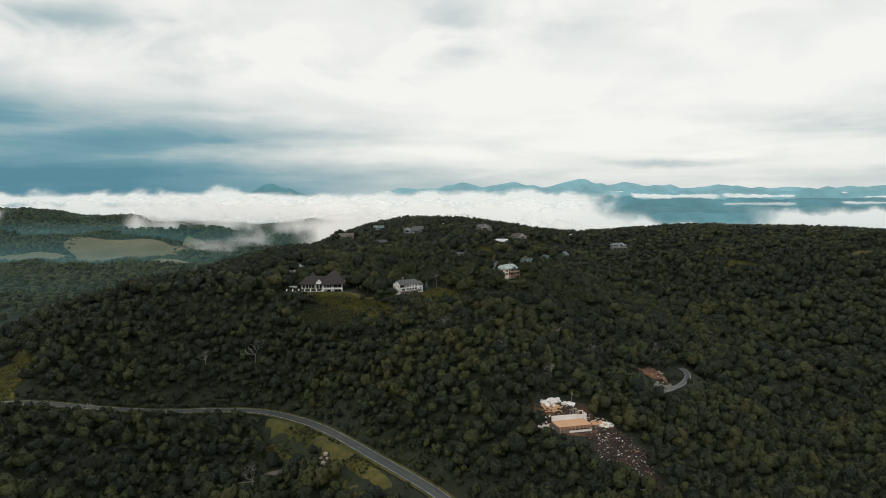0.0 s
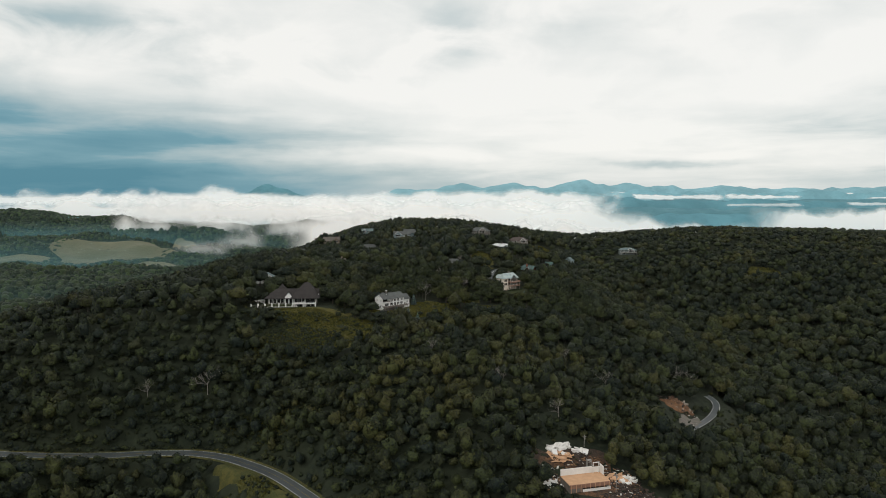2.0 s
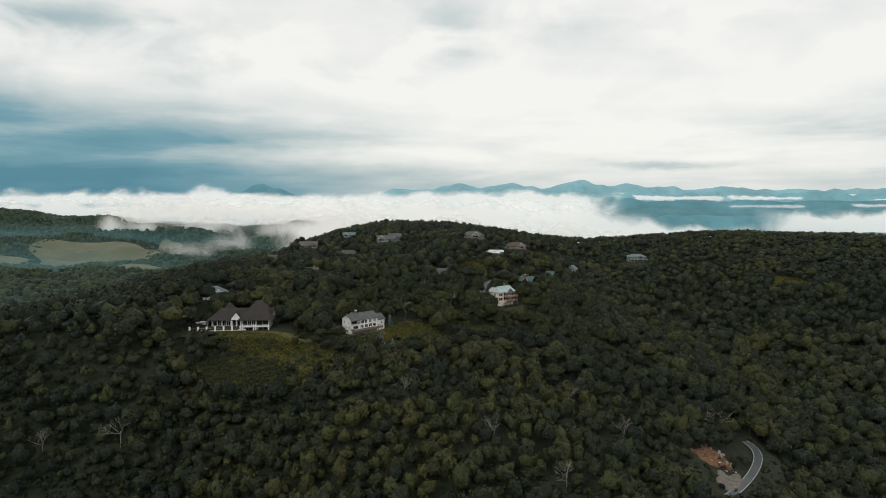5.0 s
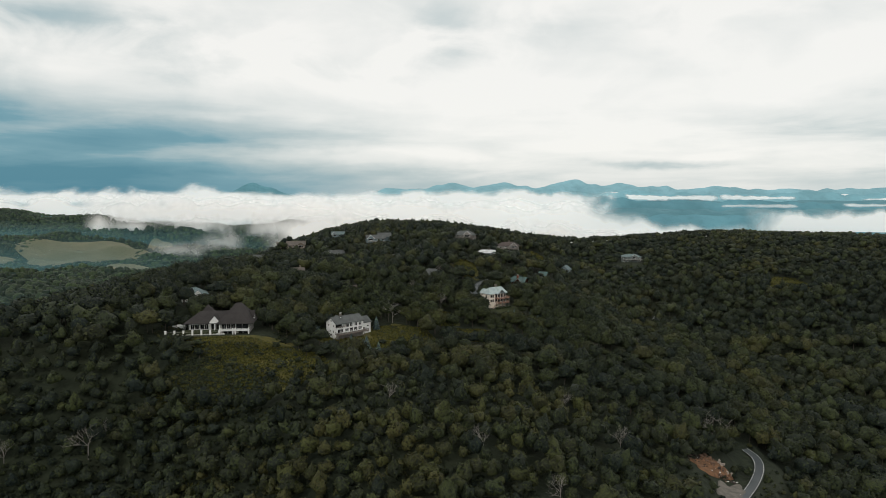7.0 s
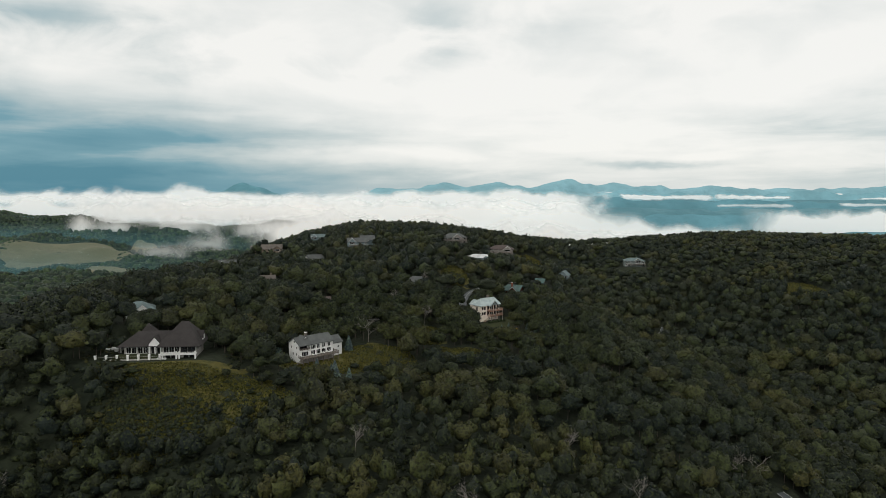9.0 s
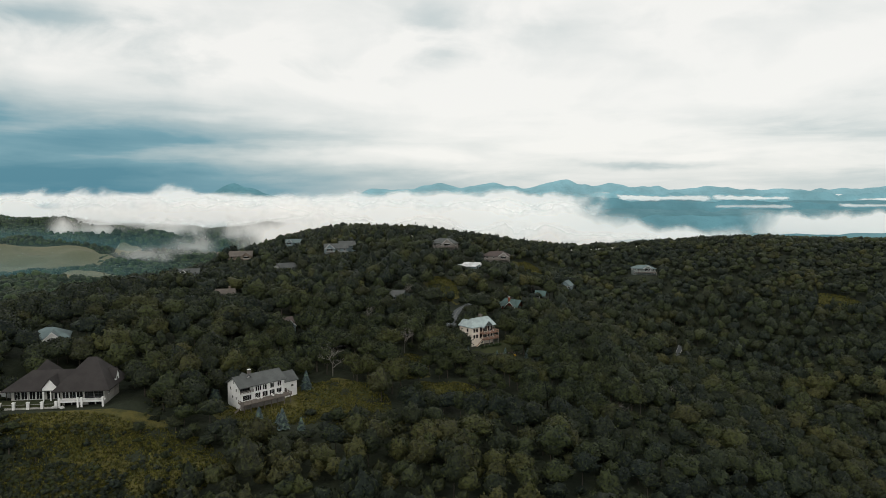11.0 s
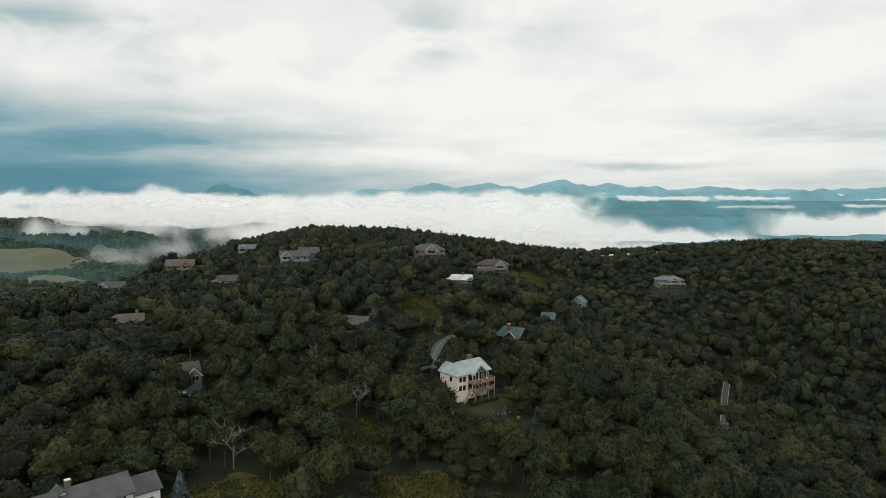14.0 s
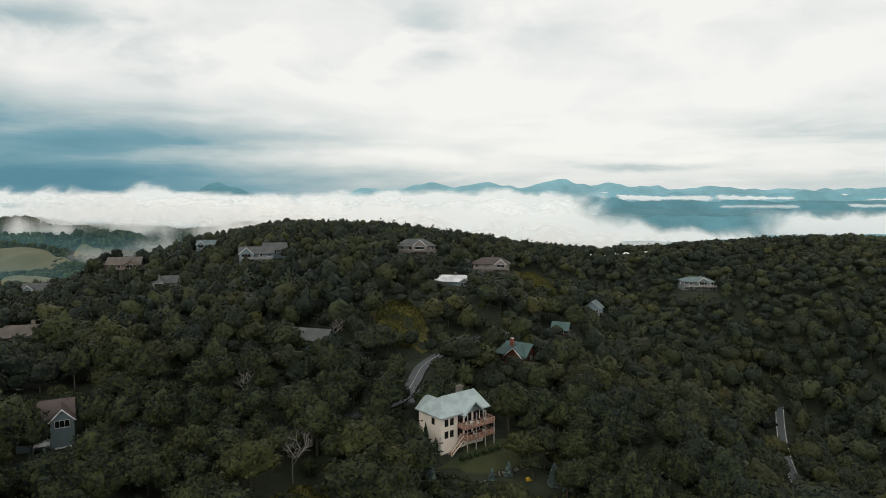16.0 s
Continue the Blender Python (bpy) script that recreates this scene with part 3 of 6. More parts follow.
def window(parent, face, along, at, sill, w, h, frame_mat=None, bars=1, name="window"):
    """A window with frame, glazing bars and pane. face: which way it looks ('-y', '+y', '-x', '+x'); at: that wall's coordinate."""
    frame_mat = frame_mat or trim_white
    sign = -1 if face[0] == "-" else 1
    def put(a0, a1, d0, d1, z0, z1):
        lo, hi = sorted((at + sign * d0, at + sign * d1))
        return (a0, a1, lo, hi, z0, z1) if face[1] == "y" else (lo, hi, a0, a1, z0, z1)
    a0, a1, t = along - w / 2, along + w / 2, 0.09
    pieces = [put(a0 - t, a0, 0.0, 0.09, sill - t, sill + h + t), put(a1, a1 + t, 0.0, 0.09, sill - t, sill + h + t),
              put(a0, a1, 0.0, 0.09, sill + h, sill + h + t), put(a0, a1, 0.0, 0.12, sill - t, sill)]
    for i in range(bars):
        c = a0 + w * (i + 1) / (bars + 1)
        pieces.append(put(c - 0.035, c + 0.035, 0.035, 0.07, sill, sill + h))
    fr = part(name, boxes(*pieces), frame_mat, parent)
    part("pane", boxes(put(a0, a1, -0.02, 0.035, sill, sill + h)), glass, fr)
    return fr


def railing(parent, mat, x0, x1, y, z, along="x", height=1.0, step=2.0, pickets=0.0):
    """A run of railing: posts, top and bottom rail, optional pickets."""
    bm = bmesh.new()
    def put(a0, a1, d0, d1, z0, z1):
        box(bm, *((a0, a1, y + d0, y + d1, z0, z1) if along == "x" else (y + d0, y + d1, a0, a1, z0, z1)))
    put(x0, x1, -0.06, 0.06, z + height - 0.1, z + height)
    put(x0, x1, -0.03, 0.03, z + 0.12, z + 0.2)
    n = max(1, round((x1 - x0) / step))
    for i in range(n + 1):
        c = x0 + (x1 - x0) * i / n
        put(c - 0.06, c + 0.06, -0.07, 0.07, z, z + height + 0.08)
    if pickets:
        k = int((x1 - x0) / pickets)
        for i in range(k):
            c = x0 + (x1 - x0) * (i + 0.5) / k
            put(c - 0.03, c + 0.03, -0.025, 0.025, z + 0.15, z + height - 0.05)
    return part("railing", bm, mat, parent)


def post(parent, mat, x, y, z0, z1, r=0.11):
    return part("post", boxes((x - r, x + r, y - r, y + r, z0, z1)), mat, parent)


def chimney(parent, mat, x, y, z0, z1, w=1.1, d=0.9, cap=None):
    c = part("chimney", boxes((x - w / 2, x + w / 2, y - d / 2, y + d / 2, z0, z1), (x - w / 2 - 0.1, x + w / 2 + 0.1, y - d / 2 - 0.1, y + d / 2 + 0.1, z1, z1 + 0.2)), mat, parent)
    part("chimney_cap", boxes((x - w / 2, x + w / 2, y - d / 2, y + d / 2, z1 + 0.2, z1 + 0.42)), cap or stone_chimney, c)
    return c


# ---------------------------------------------------------------- ground, roads, fields
def sheet_mesh(name, xs, ys, z, mats, pick=None):
    """A sheet over a grid of easts and norths."""
    nx, ny = len(xs), len(ys)
    gx, gy = np.meshgrid(xs, ys)
    co = np.stack([gx.ravel(), gy.ravel(), z.ravel()], 1)
    i = np.arange((ny - 1) * nx).reshape(ny - 1, nx)[:, :-1].ravel()
    quads = np.stack([i, i + 1, i + nx + 1, i + nx], 1)
    me = raw_mesh(name, co, quads)
    for m in mats:
        me.materials.append(m)
    if pick is not None:
        me.polygons.foreach_set("material_index", pick(co[quads].mean(1)).astype(np.int32))
    me.shade_smooth()
    return me


def raw_mesh(name, co, faces, tint=None):
    """A mesh straight from arrays; every face has as many corners as a row of faces."""
    me = bpy.data.meshes.new(name)
    n, k = faces.shape
    me.vertices.add(len(co))
    me.vertices.foreach_set("co", np.ascontiguousarray(co, np.float32).ravel())
    me.loops.add(n * k)
    me.loops.foreach_set("vertex_index", np.ascontiguousarray(faces, np.int32).ravel())
    me.polygons.add(n)
    me.polygons.foreach_set("loop_start", np.arange(0, n * k, k, dtype=np.int32))
    if tint is not None:
        layer = me.attributes.new("tint", "FLOAT", "POINT")
        layer.data.foreach_set("value", np.ascontiguousarray(tint, np.float32))
    me.update(calc_edges=True)
    return me


def steps_out(a, b, first, grow):
    out, s = [a], first
    while abs(out[-1] - b) > s:
        out.append(out[-1] + math.copysign(s, b - a))
        s *= grow
    return out + [b]


XS = np.array(sorted(steps_out(-440, -7000, 8, 1.045)[1:] + list(np.arange(-440, 721, 6.0)) + steps_out(720, 7000, 8, 1.09)[1:]))
YS = np.array(sorted(steps_out(180, -3000, 10, 1.15)[1:] + list(np.arange(180, 1151, 6.0)) + steps_out(1150, 5300, 10, 1.032)[1:]))
GX, GY = np.meshgrid(XS, YS)
GZ = ground_height(GX, GY)


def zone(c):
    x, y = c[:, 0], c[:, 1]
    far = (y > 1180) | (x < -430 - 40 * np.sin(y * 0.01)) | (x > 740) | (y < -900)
    # past this line the ground takes the blue with haze painted in
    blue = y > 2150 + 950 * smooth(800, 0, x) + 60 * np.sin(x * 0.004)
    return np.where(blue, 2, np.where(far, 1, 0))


tagged(new("ground", sheet_mesh("ground", XS, YS, GZ, [undergrowth, far_wood, haze_blue_wood], zone)), "wooded ridge and valley ground, dark undergrowth", "ground", kind="structure")


def ribbon(name, line, h, left, right, lift, mat, parent=None):
    """A strip along a line of places, between two distances from it."""
    d = np.gradient(line, axis=0)
    d /= np.linalg.norm(d, axis=1)[:, None]
    side = np.stack([d[:, 1], -d[:, 0]], 1)
    rows = []
    for off in (left, right):
        p = line + side * off
        rows.append(np.column_stack([p, h + lift]))
    co = np.concatenate(rows)
    n = len(line)
    i = np.arange(n - 1)
    me = raw_mesh(name, co, np.stack([i, i + n, i + n + 1, i + 1], 1))
    me.materials.append(mat)
    ob = new(name, me)
    ob.parent = parent
    return ob


for road_name, (line, h, half) in ROAD_LINES.items():
    lane = tagged(ribbon("road", line, h, -half, half, 0.0, asphalt), "narrow grey two-lane mountain road with painted edge lines", "road", kind="structure")
    if road_name != "hill":
        ribbon("edge_line", line, h, -half + 0.25, -half + 0.45, 0.03, line_paint, lane)
        ribbon("edge_line", line, h, half - 0.45, half - 0.25, 0.03, line_paint, lane)
    if road_name in ("low", "hill"):
        ribbon("centre_line", line, h, -0.07, 0.07, 0.03, yellow_paint if road_name != "hill" else line_paint, lane)
    for s in (-1, 1) if road_name == "low" else ():
        e = sorted((s * half, s * (half + 1.9)))
        tagged(ribbon("verge", line, h, e[0], e[1], -0.06, meadow_grass), "yellowed grass verge beside the road", "verge", kind="structure")


def blob_edge(seed, k=3):
    r = random.Random(seed)
    ph = [(r.uniform(0, 6.28), r.uniform(0.05, 0.22) / (1 + 0.3 * i), i + 2) for i in range(k + 2)]
    return lambda a: 1 + sum(w * math.sin(n * a + p) for p, w, n in ph)


PATCHES = []


def patch(name, label, category, x, y, rx, ry, turn, mat, lift=0.12, seed=1, step=None, keep=True, kind="structure"):
    """An uneven patch of ground cover that follows the land."""
    edge = blob_edge(seed)
    rings, sides = 10, 36
    c, s = math.cos(radians(turn)), math.sin(radians(turn))
    pts = [(x, y)]
    for i in range(1, rings + 1):
        for j in range(sides):
            a = 6.28319 * j / sides
            q = edge(a) * i / rings
            u, v = rx * q * math.cos(a), ry * q * math.sin(a)
            pts.append((x + u * c - v * s, y + u * s + v * c))
    p = np.array(pts)
    z = ground_height(p[:, 0], p[:, 1]) + lift
    z[-sides:] -= lift + 0.3
    bm = bmesh.new()
    vs = [bm.verts.new((a, b, h)) for (a, b), h in zip(pts, z)]
    for j in range(sides):
        bm.faces.new((vs[0], vs[1 + j], vs[1 + (j + 1) % sides]))
    for i in range(rings - 1):
        for j in range(sides):
            k = (j + 1) % sides
            bm.faces.new((vs[1 + i * sides + j], vs[1 + (i + 1) * sides + j], vs[1 + (i + 1) * sides + k], vs[1 + i * sides + k]))
    ob = part(name, bm, mat, None, "", True)
    if keep:
        PATCHES.append((x, y, rx, ry, c, s, edge))
    return tagged(ob, label, category, kind=kind)


def in_patch(px, py, grow=0.0):
    for x, y, rx, ry, c, s, edge in PATCHES:
        dx, dy = px - x, py - y
        u, v = (dx * c + dy * s) / (rx + grow), (-dx * s + dy * c) / (ry + grow)
        d = math.hypot(u, v)
        if d < 1.35 and d < edge(math.atan2(v, u)):
            return True
    return False


MEADOW = "rough yellow-green meadow of weeds on the slope"
for i, (x, y, rx, ry, turn, sd) in enumerate([(-58, 484, 27, 17, -8, 3), (-80, 470, 26, 14, -20, 8), (2, 538, 19, 21, 30, 5), (46, 560, 16, 13, 20, 6), (27, 586, 9, 17, 10, 7),
                                             (46, 713, 10, 22, 20, 9), (134, 890, 12, 26, 5, 11), (358, 786, 22, 17, 0, 12), (505, 785, 26, 14, 0, 13), (158, 905, 9, 8, 0, 14), (128, 842, 15, 16, 0, 17),
                                             (-268, 392, 12, 40, 20, 15)]):
    patch("meadow", MEADOW, "meadow", x, y, rx, ry, turn, meadow_grass, seed=sd)
patch("lawn", "short green lawn round the cream house", "lawn", 72.5, 625, 15, 8, 36, lawn_grass, 0.16, seed=21)
patch("lawn", "mown lawn beside the white house", "lawn", -24, 525, 22, 13, 32, meadow_grass, 0.16, seed=22)
patch("lawn", "grass terrace in front of the mansion", "lawn", -80, 504, 30, 6, 4, meadow_grass, 0.16, seed=23)
patch("roadside_grass", "yellowed grass slope below the road", "grass", -88, 376, 34, 12, -35, meadow_grass, 0.14, seed=24)
patch("roadside_grass", "yellowed grass slope below the road", "grass", -50, 337, 30, 10, -48, meadow_grass, 0.14, seed=25)
patch("track", "pale gravel track in the wood", "track", -95, 352, 22, 2.2, 12, gravel, 0.2, seed=26)
patch("pull_off", "grey gravel pull-off beside the bend", "lay-by", 154, 446, 13, 6, 52, gravel, 0.7, seed=31)
patch("dirt_bank", "bare orange earth bank with rocks", "bank", 151, 461, 12, 6, 20, earth, 0.6, seed=32)
patch("building_site", "churned brown and orange earth on the building site", "earth", 72, 355, 21, 22, 10, site_earth, 0.18, seed=33)
patch("rubble_slope", "dark slope of rubble below the building site", "slope", 93, 324, 14, 22, 8, dark_earth, 0.26, seed=34)
patch("driveway", "grey paved parking by the cream house", "driveway", 58, 655, 9, 6, 40, asphalt, 0.18, seed=35)
patch("driveway", "pale driveway beside the brown-roofed house", "driveway", 86, 867, 8, 4, 10, gravel, 0.2, seed=37)
FIELD = "pale mown hay field in the valley"
FIELDS = [(-1105, 2250, 175, 200, 27, 41), (-925, 2430, 46, 100, 22, 42), (-790, 1900, 72, 100, 20, 43), (-1350, 2080, 120, 95, 30, 44)]
for x, y, rx, ry, turn, sd in FIELDS:
    patch("field", FIELD, "field", x, y, rx, ry, turn, field_grass, 6.5, seed=sd, keep=False)


# ---------------------------------------------------------------- distance: mountains and cloud
def mountain(name, y, base, peaks, depth, mat, label, rough, seed, x0=-4200, x1=4700):
    """A ridge across the view: peaks are (east, rise above the base, width)."""
    r = np.random.default_rng(seed)
    xs = np.arange(x0, x1, 16.0)
    crest = np.zeros_like(xs)
    for px, rise, w in peaks:
        crest = np.maximum(crest, rise * np.exp(-np.abs((xs - px) / w) ** 1.7)) + 0.12 * rise * np.exp(-((xs - px) / (2.4 * w)) ** 2)
    for k in range(9):
        crest += rough * 0.82 ** k * np.sin(xs / (230 * 0.7 ** k) + r.uniform(0, 6.28) + 1.2 * np.sin(xs / (310 * 0.8 ** k) + r.uniform(0, 6.28)))
    crest = np.maximum(crest, -20)
    crest -= 60 * (1 - smooth(x0, x0 + 300, xs)) + 60 * smooth(x1 - 300, x1, xs)
    ys = np.linspace(-1, 1, 15)
    z = base - 120 + np.outer(np.clip(np.cos(ys * 1.5707), 0, 1) ** 1.2, crest + 120)
    z += 5 * np.outer(np.cos(ys * 1.57), np.ones_like(xs)) * np.sin(xs / 37 + 5 * ys[:, None] + 2 * np.sin(xs / 90))
    me = sheet_mesh(name, xs, y + ys * depth, z, [mat])
    return tagged(new(name, me), label, "mountains", kind="structure")


# the ranges carry their haze in the base colour, paler farther back
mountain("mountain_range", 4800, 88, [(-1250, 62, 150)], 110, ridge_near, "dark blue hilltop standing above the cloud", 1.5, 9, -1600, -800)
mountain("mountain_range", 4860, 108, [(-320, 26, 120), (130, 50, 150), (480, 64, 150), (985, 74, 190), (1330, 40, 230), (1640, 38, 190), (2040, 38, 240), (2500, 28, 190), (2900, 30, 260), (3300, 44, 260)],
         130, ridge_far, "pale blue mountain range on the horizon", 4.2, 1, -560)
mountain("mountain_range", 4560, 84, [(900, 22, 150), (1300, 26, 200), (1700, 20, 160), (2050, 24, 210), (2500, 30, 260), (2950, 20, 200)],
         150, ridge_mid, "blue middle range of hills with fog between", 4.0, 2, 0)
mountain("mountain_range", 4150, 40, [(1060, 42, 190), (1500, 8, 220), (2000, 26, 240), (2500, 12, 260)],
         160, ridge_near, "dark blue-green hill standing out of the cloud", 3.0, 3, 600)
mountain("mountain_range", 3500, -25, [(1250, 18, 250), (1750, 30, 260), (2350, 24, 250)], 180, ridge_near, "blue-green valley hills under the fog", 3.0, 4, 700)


def cloud(name, mat, x0, x1, y, z0, z1, lean=0.0, bend=0.0, label="low white cloud bank lying in the valley", drop=0.0):
    """A standing veil of cloud; lean: how far its top stands back; drop: how far it sinks towards its eastern end."""
    n, m = 60, 8
    xs, vs = np.linspace(x0, x1, n), np.linspace(0, 1, m)
    bm = bmesh.new()
    along, ends = bm.loops.layers.uv.new("along"), bm.loops.layers.uv.new("ends")
    def at(i, j):
        t = (xs[i] - x0) / (x1 - x0) * 2 - 1
        return (xs[i], y + bend * t * t + lean * vs[j] + 14 * math.sin(xs[i] / 130 + 3 * vs[j]), z0 + (z1 - z0) * vs[j] - drop * float(smooth(-0.2, 1.0, t)))
    grid = [[bm.verts.new(at(i, j)) for i in range(n)] for j in range(m)]
    for j in range(m - 1):
        for i in range(n - 1):
            ij = ((i, j), (i + 1, j), (i + 1, j + 1), (i, j + 1))
            f = bm.faces.new([grid[b][a] for a, b in ij])
            f.smooth = True
            for loop, (a, b) in zip(f.loops, ij):
                loop[along].uv = (xs[a], vs[b])
                loop[ends].uv = (min(a, n - 1 - a) / (n - 1), 0)
    me = bpy.data.meshes.new(name)
    bm.to_mesh(me)
    bm.free()
    me.materials.append(mat)
    return tagged(new(name, me), label, "cloud", kind="stuff")


GLOW = 0.30
# the great bank, in veils one behind the other
for i, (x0, x1, y, z0, z1, thick) in enumerate([(-3900, 1100, 3420, -25, 152, 1.0), (-3000, 900, 3180, -105, 118, 0.95)]):
    cloud("cloud_bank", mist_material("cloud", thick, 1.6, 0.0052, GLOW, 3.1 + 7.7 * i, 0.24), x0, x1, y, z0, z1, 60)
cloud("cloud_bank", mist_material("cloud", 0.95, 1.3, 0.006, GLOW, 91.0, 0.2, 0.32), -1640, -120, 2930, -80, 110, 30)
cloud("cloud_bank", mist_material("cloud", 0.95, 3.0, 0.0055, GLOW, 51.0, 0.1, 0.15, lump_size=0.45), -900, 1560, 3020, -300, 176, 40, drop=118)
cloud("cloud_bank", mist_material("cloud", 0.97, 2.6, 0.006, GLOW, 64.0, 0.1, 0.13, lump_size=0.45), 1500, 4200, 3300, -260, 108, 40)
cloud("cloud_bank", mist_material("cloud", 0.95, 3.0, 0.008, GLOW, 38.0, 0.1, 0.15, lump_size=0.4), -500, 1000, 1960, -280, 132, 30, drop=64)
WISP = "thin wisp of mist rising off the wooded slope"
for i, (x, y, w, z0, z1, thick) in enumerate([(-1200, 2560, 70, -100, 70, 0.8), (-1090, 2570, 150, -80, 50, 0.75), (-690, 2330, 110, -110, 0, 0.5), (-800, 2240, 120, -115, -25, 0.4), (-1820, 2640, 60, -20, 70, 0.6), (-580, 2640, 150, -90, 50, 0.7), (-860, 2660, 200, -80, 50, 0.65), (-520, 1500, 120, -110, -45, 0.25)]):
    cloud("mist_wisp", mist_material("mist", thick, 1.5, 0.016, GLOW * 0.8, 11.0 * i + 5, 0.22, 0.5), x - w, x + w, y, z0, z1, 20, 0, WISP)
# added teal, faintly glowing sheets stand in for haze in the air
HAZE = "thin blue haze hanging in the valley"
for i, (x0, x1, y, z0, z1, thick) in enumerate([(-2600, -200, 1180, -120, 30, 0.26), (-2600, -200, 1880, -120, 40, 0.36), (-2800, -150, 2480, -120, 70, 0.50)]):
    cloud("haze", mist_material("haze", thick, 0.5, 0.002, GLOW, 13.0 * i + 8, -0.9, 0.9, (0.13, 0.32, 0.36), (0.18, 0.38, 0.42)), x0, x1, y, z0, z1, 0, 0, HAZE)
FOG = "flat bank of white fog between the far hills"
for i, (x, y, w, z0, z1, thick) in enumerate([(1560, 4380, 330, 46, 106, 0.95), (2120, 4380, 270, 52, 102, 0.9), (2700, 4700, 200, 84, 108, 0.9), (3050, 4380, 300, 60, 84, 0.8), (1900, 3900, 240, 20, 52, 0.5), (2650, 3950, 260, 22, 60, 0.6), (1300, 4690, 140, 96, 112, 0.7)]):
    cloud("fog_bank", mist_material("fog", thick, 1.2, 0.013, GLOW, 9.0 * i + 2, 0.2, 0.3), x - w, x + w, y, z0, z1, 0, 0, FOG)


# ---------------------------------------------------------------- trees
def ball(detail):
    bm = bmesh.new()
    bmesh.ops.create_icosphere(bm, subdivisions=detail, radius=1)
    co = np.array([v.co[:] for v in bm.verts])
    fa = np.array([[v.index for v in f.verts] for f in bm.faces])
    bm.free()
    return co, fa[co[fa].mean(1)[:, 2] > -0.45]


BALLS = {k: ball(k) for k in (1, 2, 3)}


def crown_shape(rng, lobes, detail, leaf_count, leaf_size, rough):
    """A broadleaf crown about 1 across and 1 high: an uneven dome that swells into boughs with deep gaps between, thick with leaf sprays that stand off it. Triangles."""
    i = np.arange(lobes)
    lift = 1 - (i + rng.uniform(0.0, 1.0, lobes)) / lobes * 1.15
    turn = i * 2.39996 + rng.uniform(-0.8, 0.8, lobes)
    flat = np.sqrt(np.clip(1 - lift ** 2, 0, 1))
    bough = np.stack([flat * np.cos(turn), flat * np.sin(turn), lift], 1)
    swell, tight = rng.uniform(0.22, 0.56, lobes), rng.uniform(0.20, 0.38, lobes) * (18 / lobes) ** 0.42
    stretch = np.array([rng.uniform(0.82, 1.2), rng.uniform(0.82, 1.2), rng.uniform(0.80, 1.06)])
    lean, point = rng.uniform(-0.16, 0.16, 2), rng.uniform(0.0, 0.14)

    def surface(d):
        far = np.arccos(np.clip(d @ bough.T, -1, 1)) / tight
        r = 0.36 * (0.66 + (swell * np.exp(-far ** 2)).max(1) + point * np.clip(d[:, 2], 0, 1) ** 3)
        p = d * r[:, None] * stretch
        p[:, 2] = 0.52 + p[:, 2] * np.where(d[:, 2] > 0, 1.1, 0.85)
        p[:, :2] += lean * p[:, 2:3]
        return p

    bco, bfa = BALLS[detail]
    body = surface(bco) * (1 + rng.normal(0, rough, (len(bco), 1)))
    d = rng.normal(size=(leaf_count, 3))
    d[:, 2] = np.abs(d[:, 2]) * 1.1 - 0.35
    # more sprays on the boughs than in the gaps
    d = d / np.linalg.norm(d, axis=1)[:, None] + bough[rng.integers(lobes, size=leaf_count)] * rng.uniform(0, 1.2, (leaf_count, 1))
    d /= np.linalg.norm(d, axis=1)[:, None]
    p = surface(d)
    centre = np.array([0, 0, 0.45])
    p = centre + (p - centre) * rng.uniform(0.96, 1.16, (leaf_count, 1))
    # sprays lie much as the surface beneath them does
    e = np.cross(d, rng.normal(size=(leaf_count, 3)))
    e /= np.linalg.norm(e, axis=1)[:, None] + 1e-6
    f = np.cross(d, e)
    up = np.cross(surface(d + e * 0.06) - surface(d - e * 0.06), surface(d + f * 0.06) - surface(d - f * 0.06))
    up /= np.linalg.norm(up, axis=1)[:, None] + 1e-6
    up += rng.normal(size=(leaf_count, 3)) * 0.55
    u = np.cross(up, rng.normal(size=(leaf_count, 3)))
    u /= np.linalg.norm(u, axis=1)[:, None] + 1e-6
    w = np.cross(up, u)
    w /= np.linalg.norm(w, axis=1)[:, None] + 1e-6
    q = leaf_size * rng.uniform(0.45, 1.4, (leaf_count, 1))
    tri = np.stack([p - u * q - w * q * 0.5, p + u * q * 0.9 - w * q * 0.6, p + w * q * 1.1 + u * q * rng.uniform(-0.4, 0.4, (leaf_count, 1))], 1)
    return np.concatenate([body, tri.reshape(-1, 3)]), np.concatenate([bfa, np.arange(leaf_count * 3).reshape(-1, 3) + len(body)])


def spruce_shape(rng, tiers, arms):
    """A conifer 1 high: whorls of drooping boughs, each a bent blade pair."""
    co, fa, n = [], [], 0
    for i in range(tiers):
        h = 0.06 + 0.92 * i / tiers
        reach = 0.27 * (1 - h) ** 0.85 + 0.012
        for j in range(arms):
            a = 6.2832 * (j + rng.uniform(-0.35, 0.35)) / arms + i * 1.1
            r = reach * rng.uniform(0.78, 1.15)
            d, s = np.array([math.cos(a), math.sin(a), 0]), np.array([-math.sin(a), math.cos(a), 0])
            w = r * 0.42
            up = np.array([0, 0, 1.0])
            root, tip = up * (h + 0.04), d * r + up * (h - 0.045 - 0.1 * r)
            mid = d * r * 0.55 + up * (h + 0.012)
            co.append(np.array([root, mid + s * w - up * 0.02, tip, mid - s * w - up * 0.02, mid + up * 0.012]))
            fa.append(np.array([[0, 1, 4], [1, 2, 4], [2, 3, 4], [3, 0, 4]]) + n)
            n += 5
    return np.concatenate(co), np.concatenate(fa)


rng = np.random.default_rng(7)
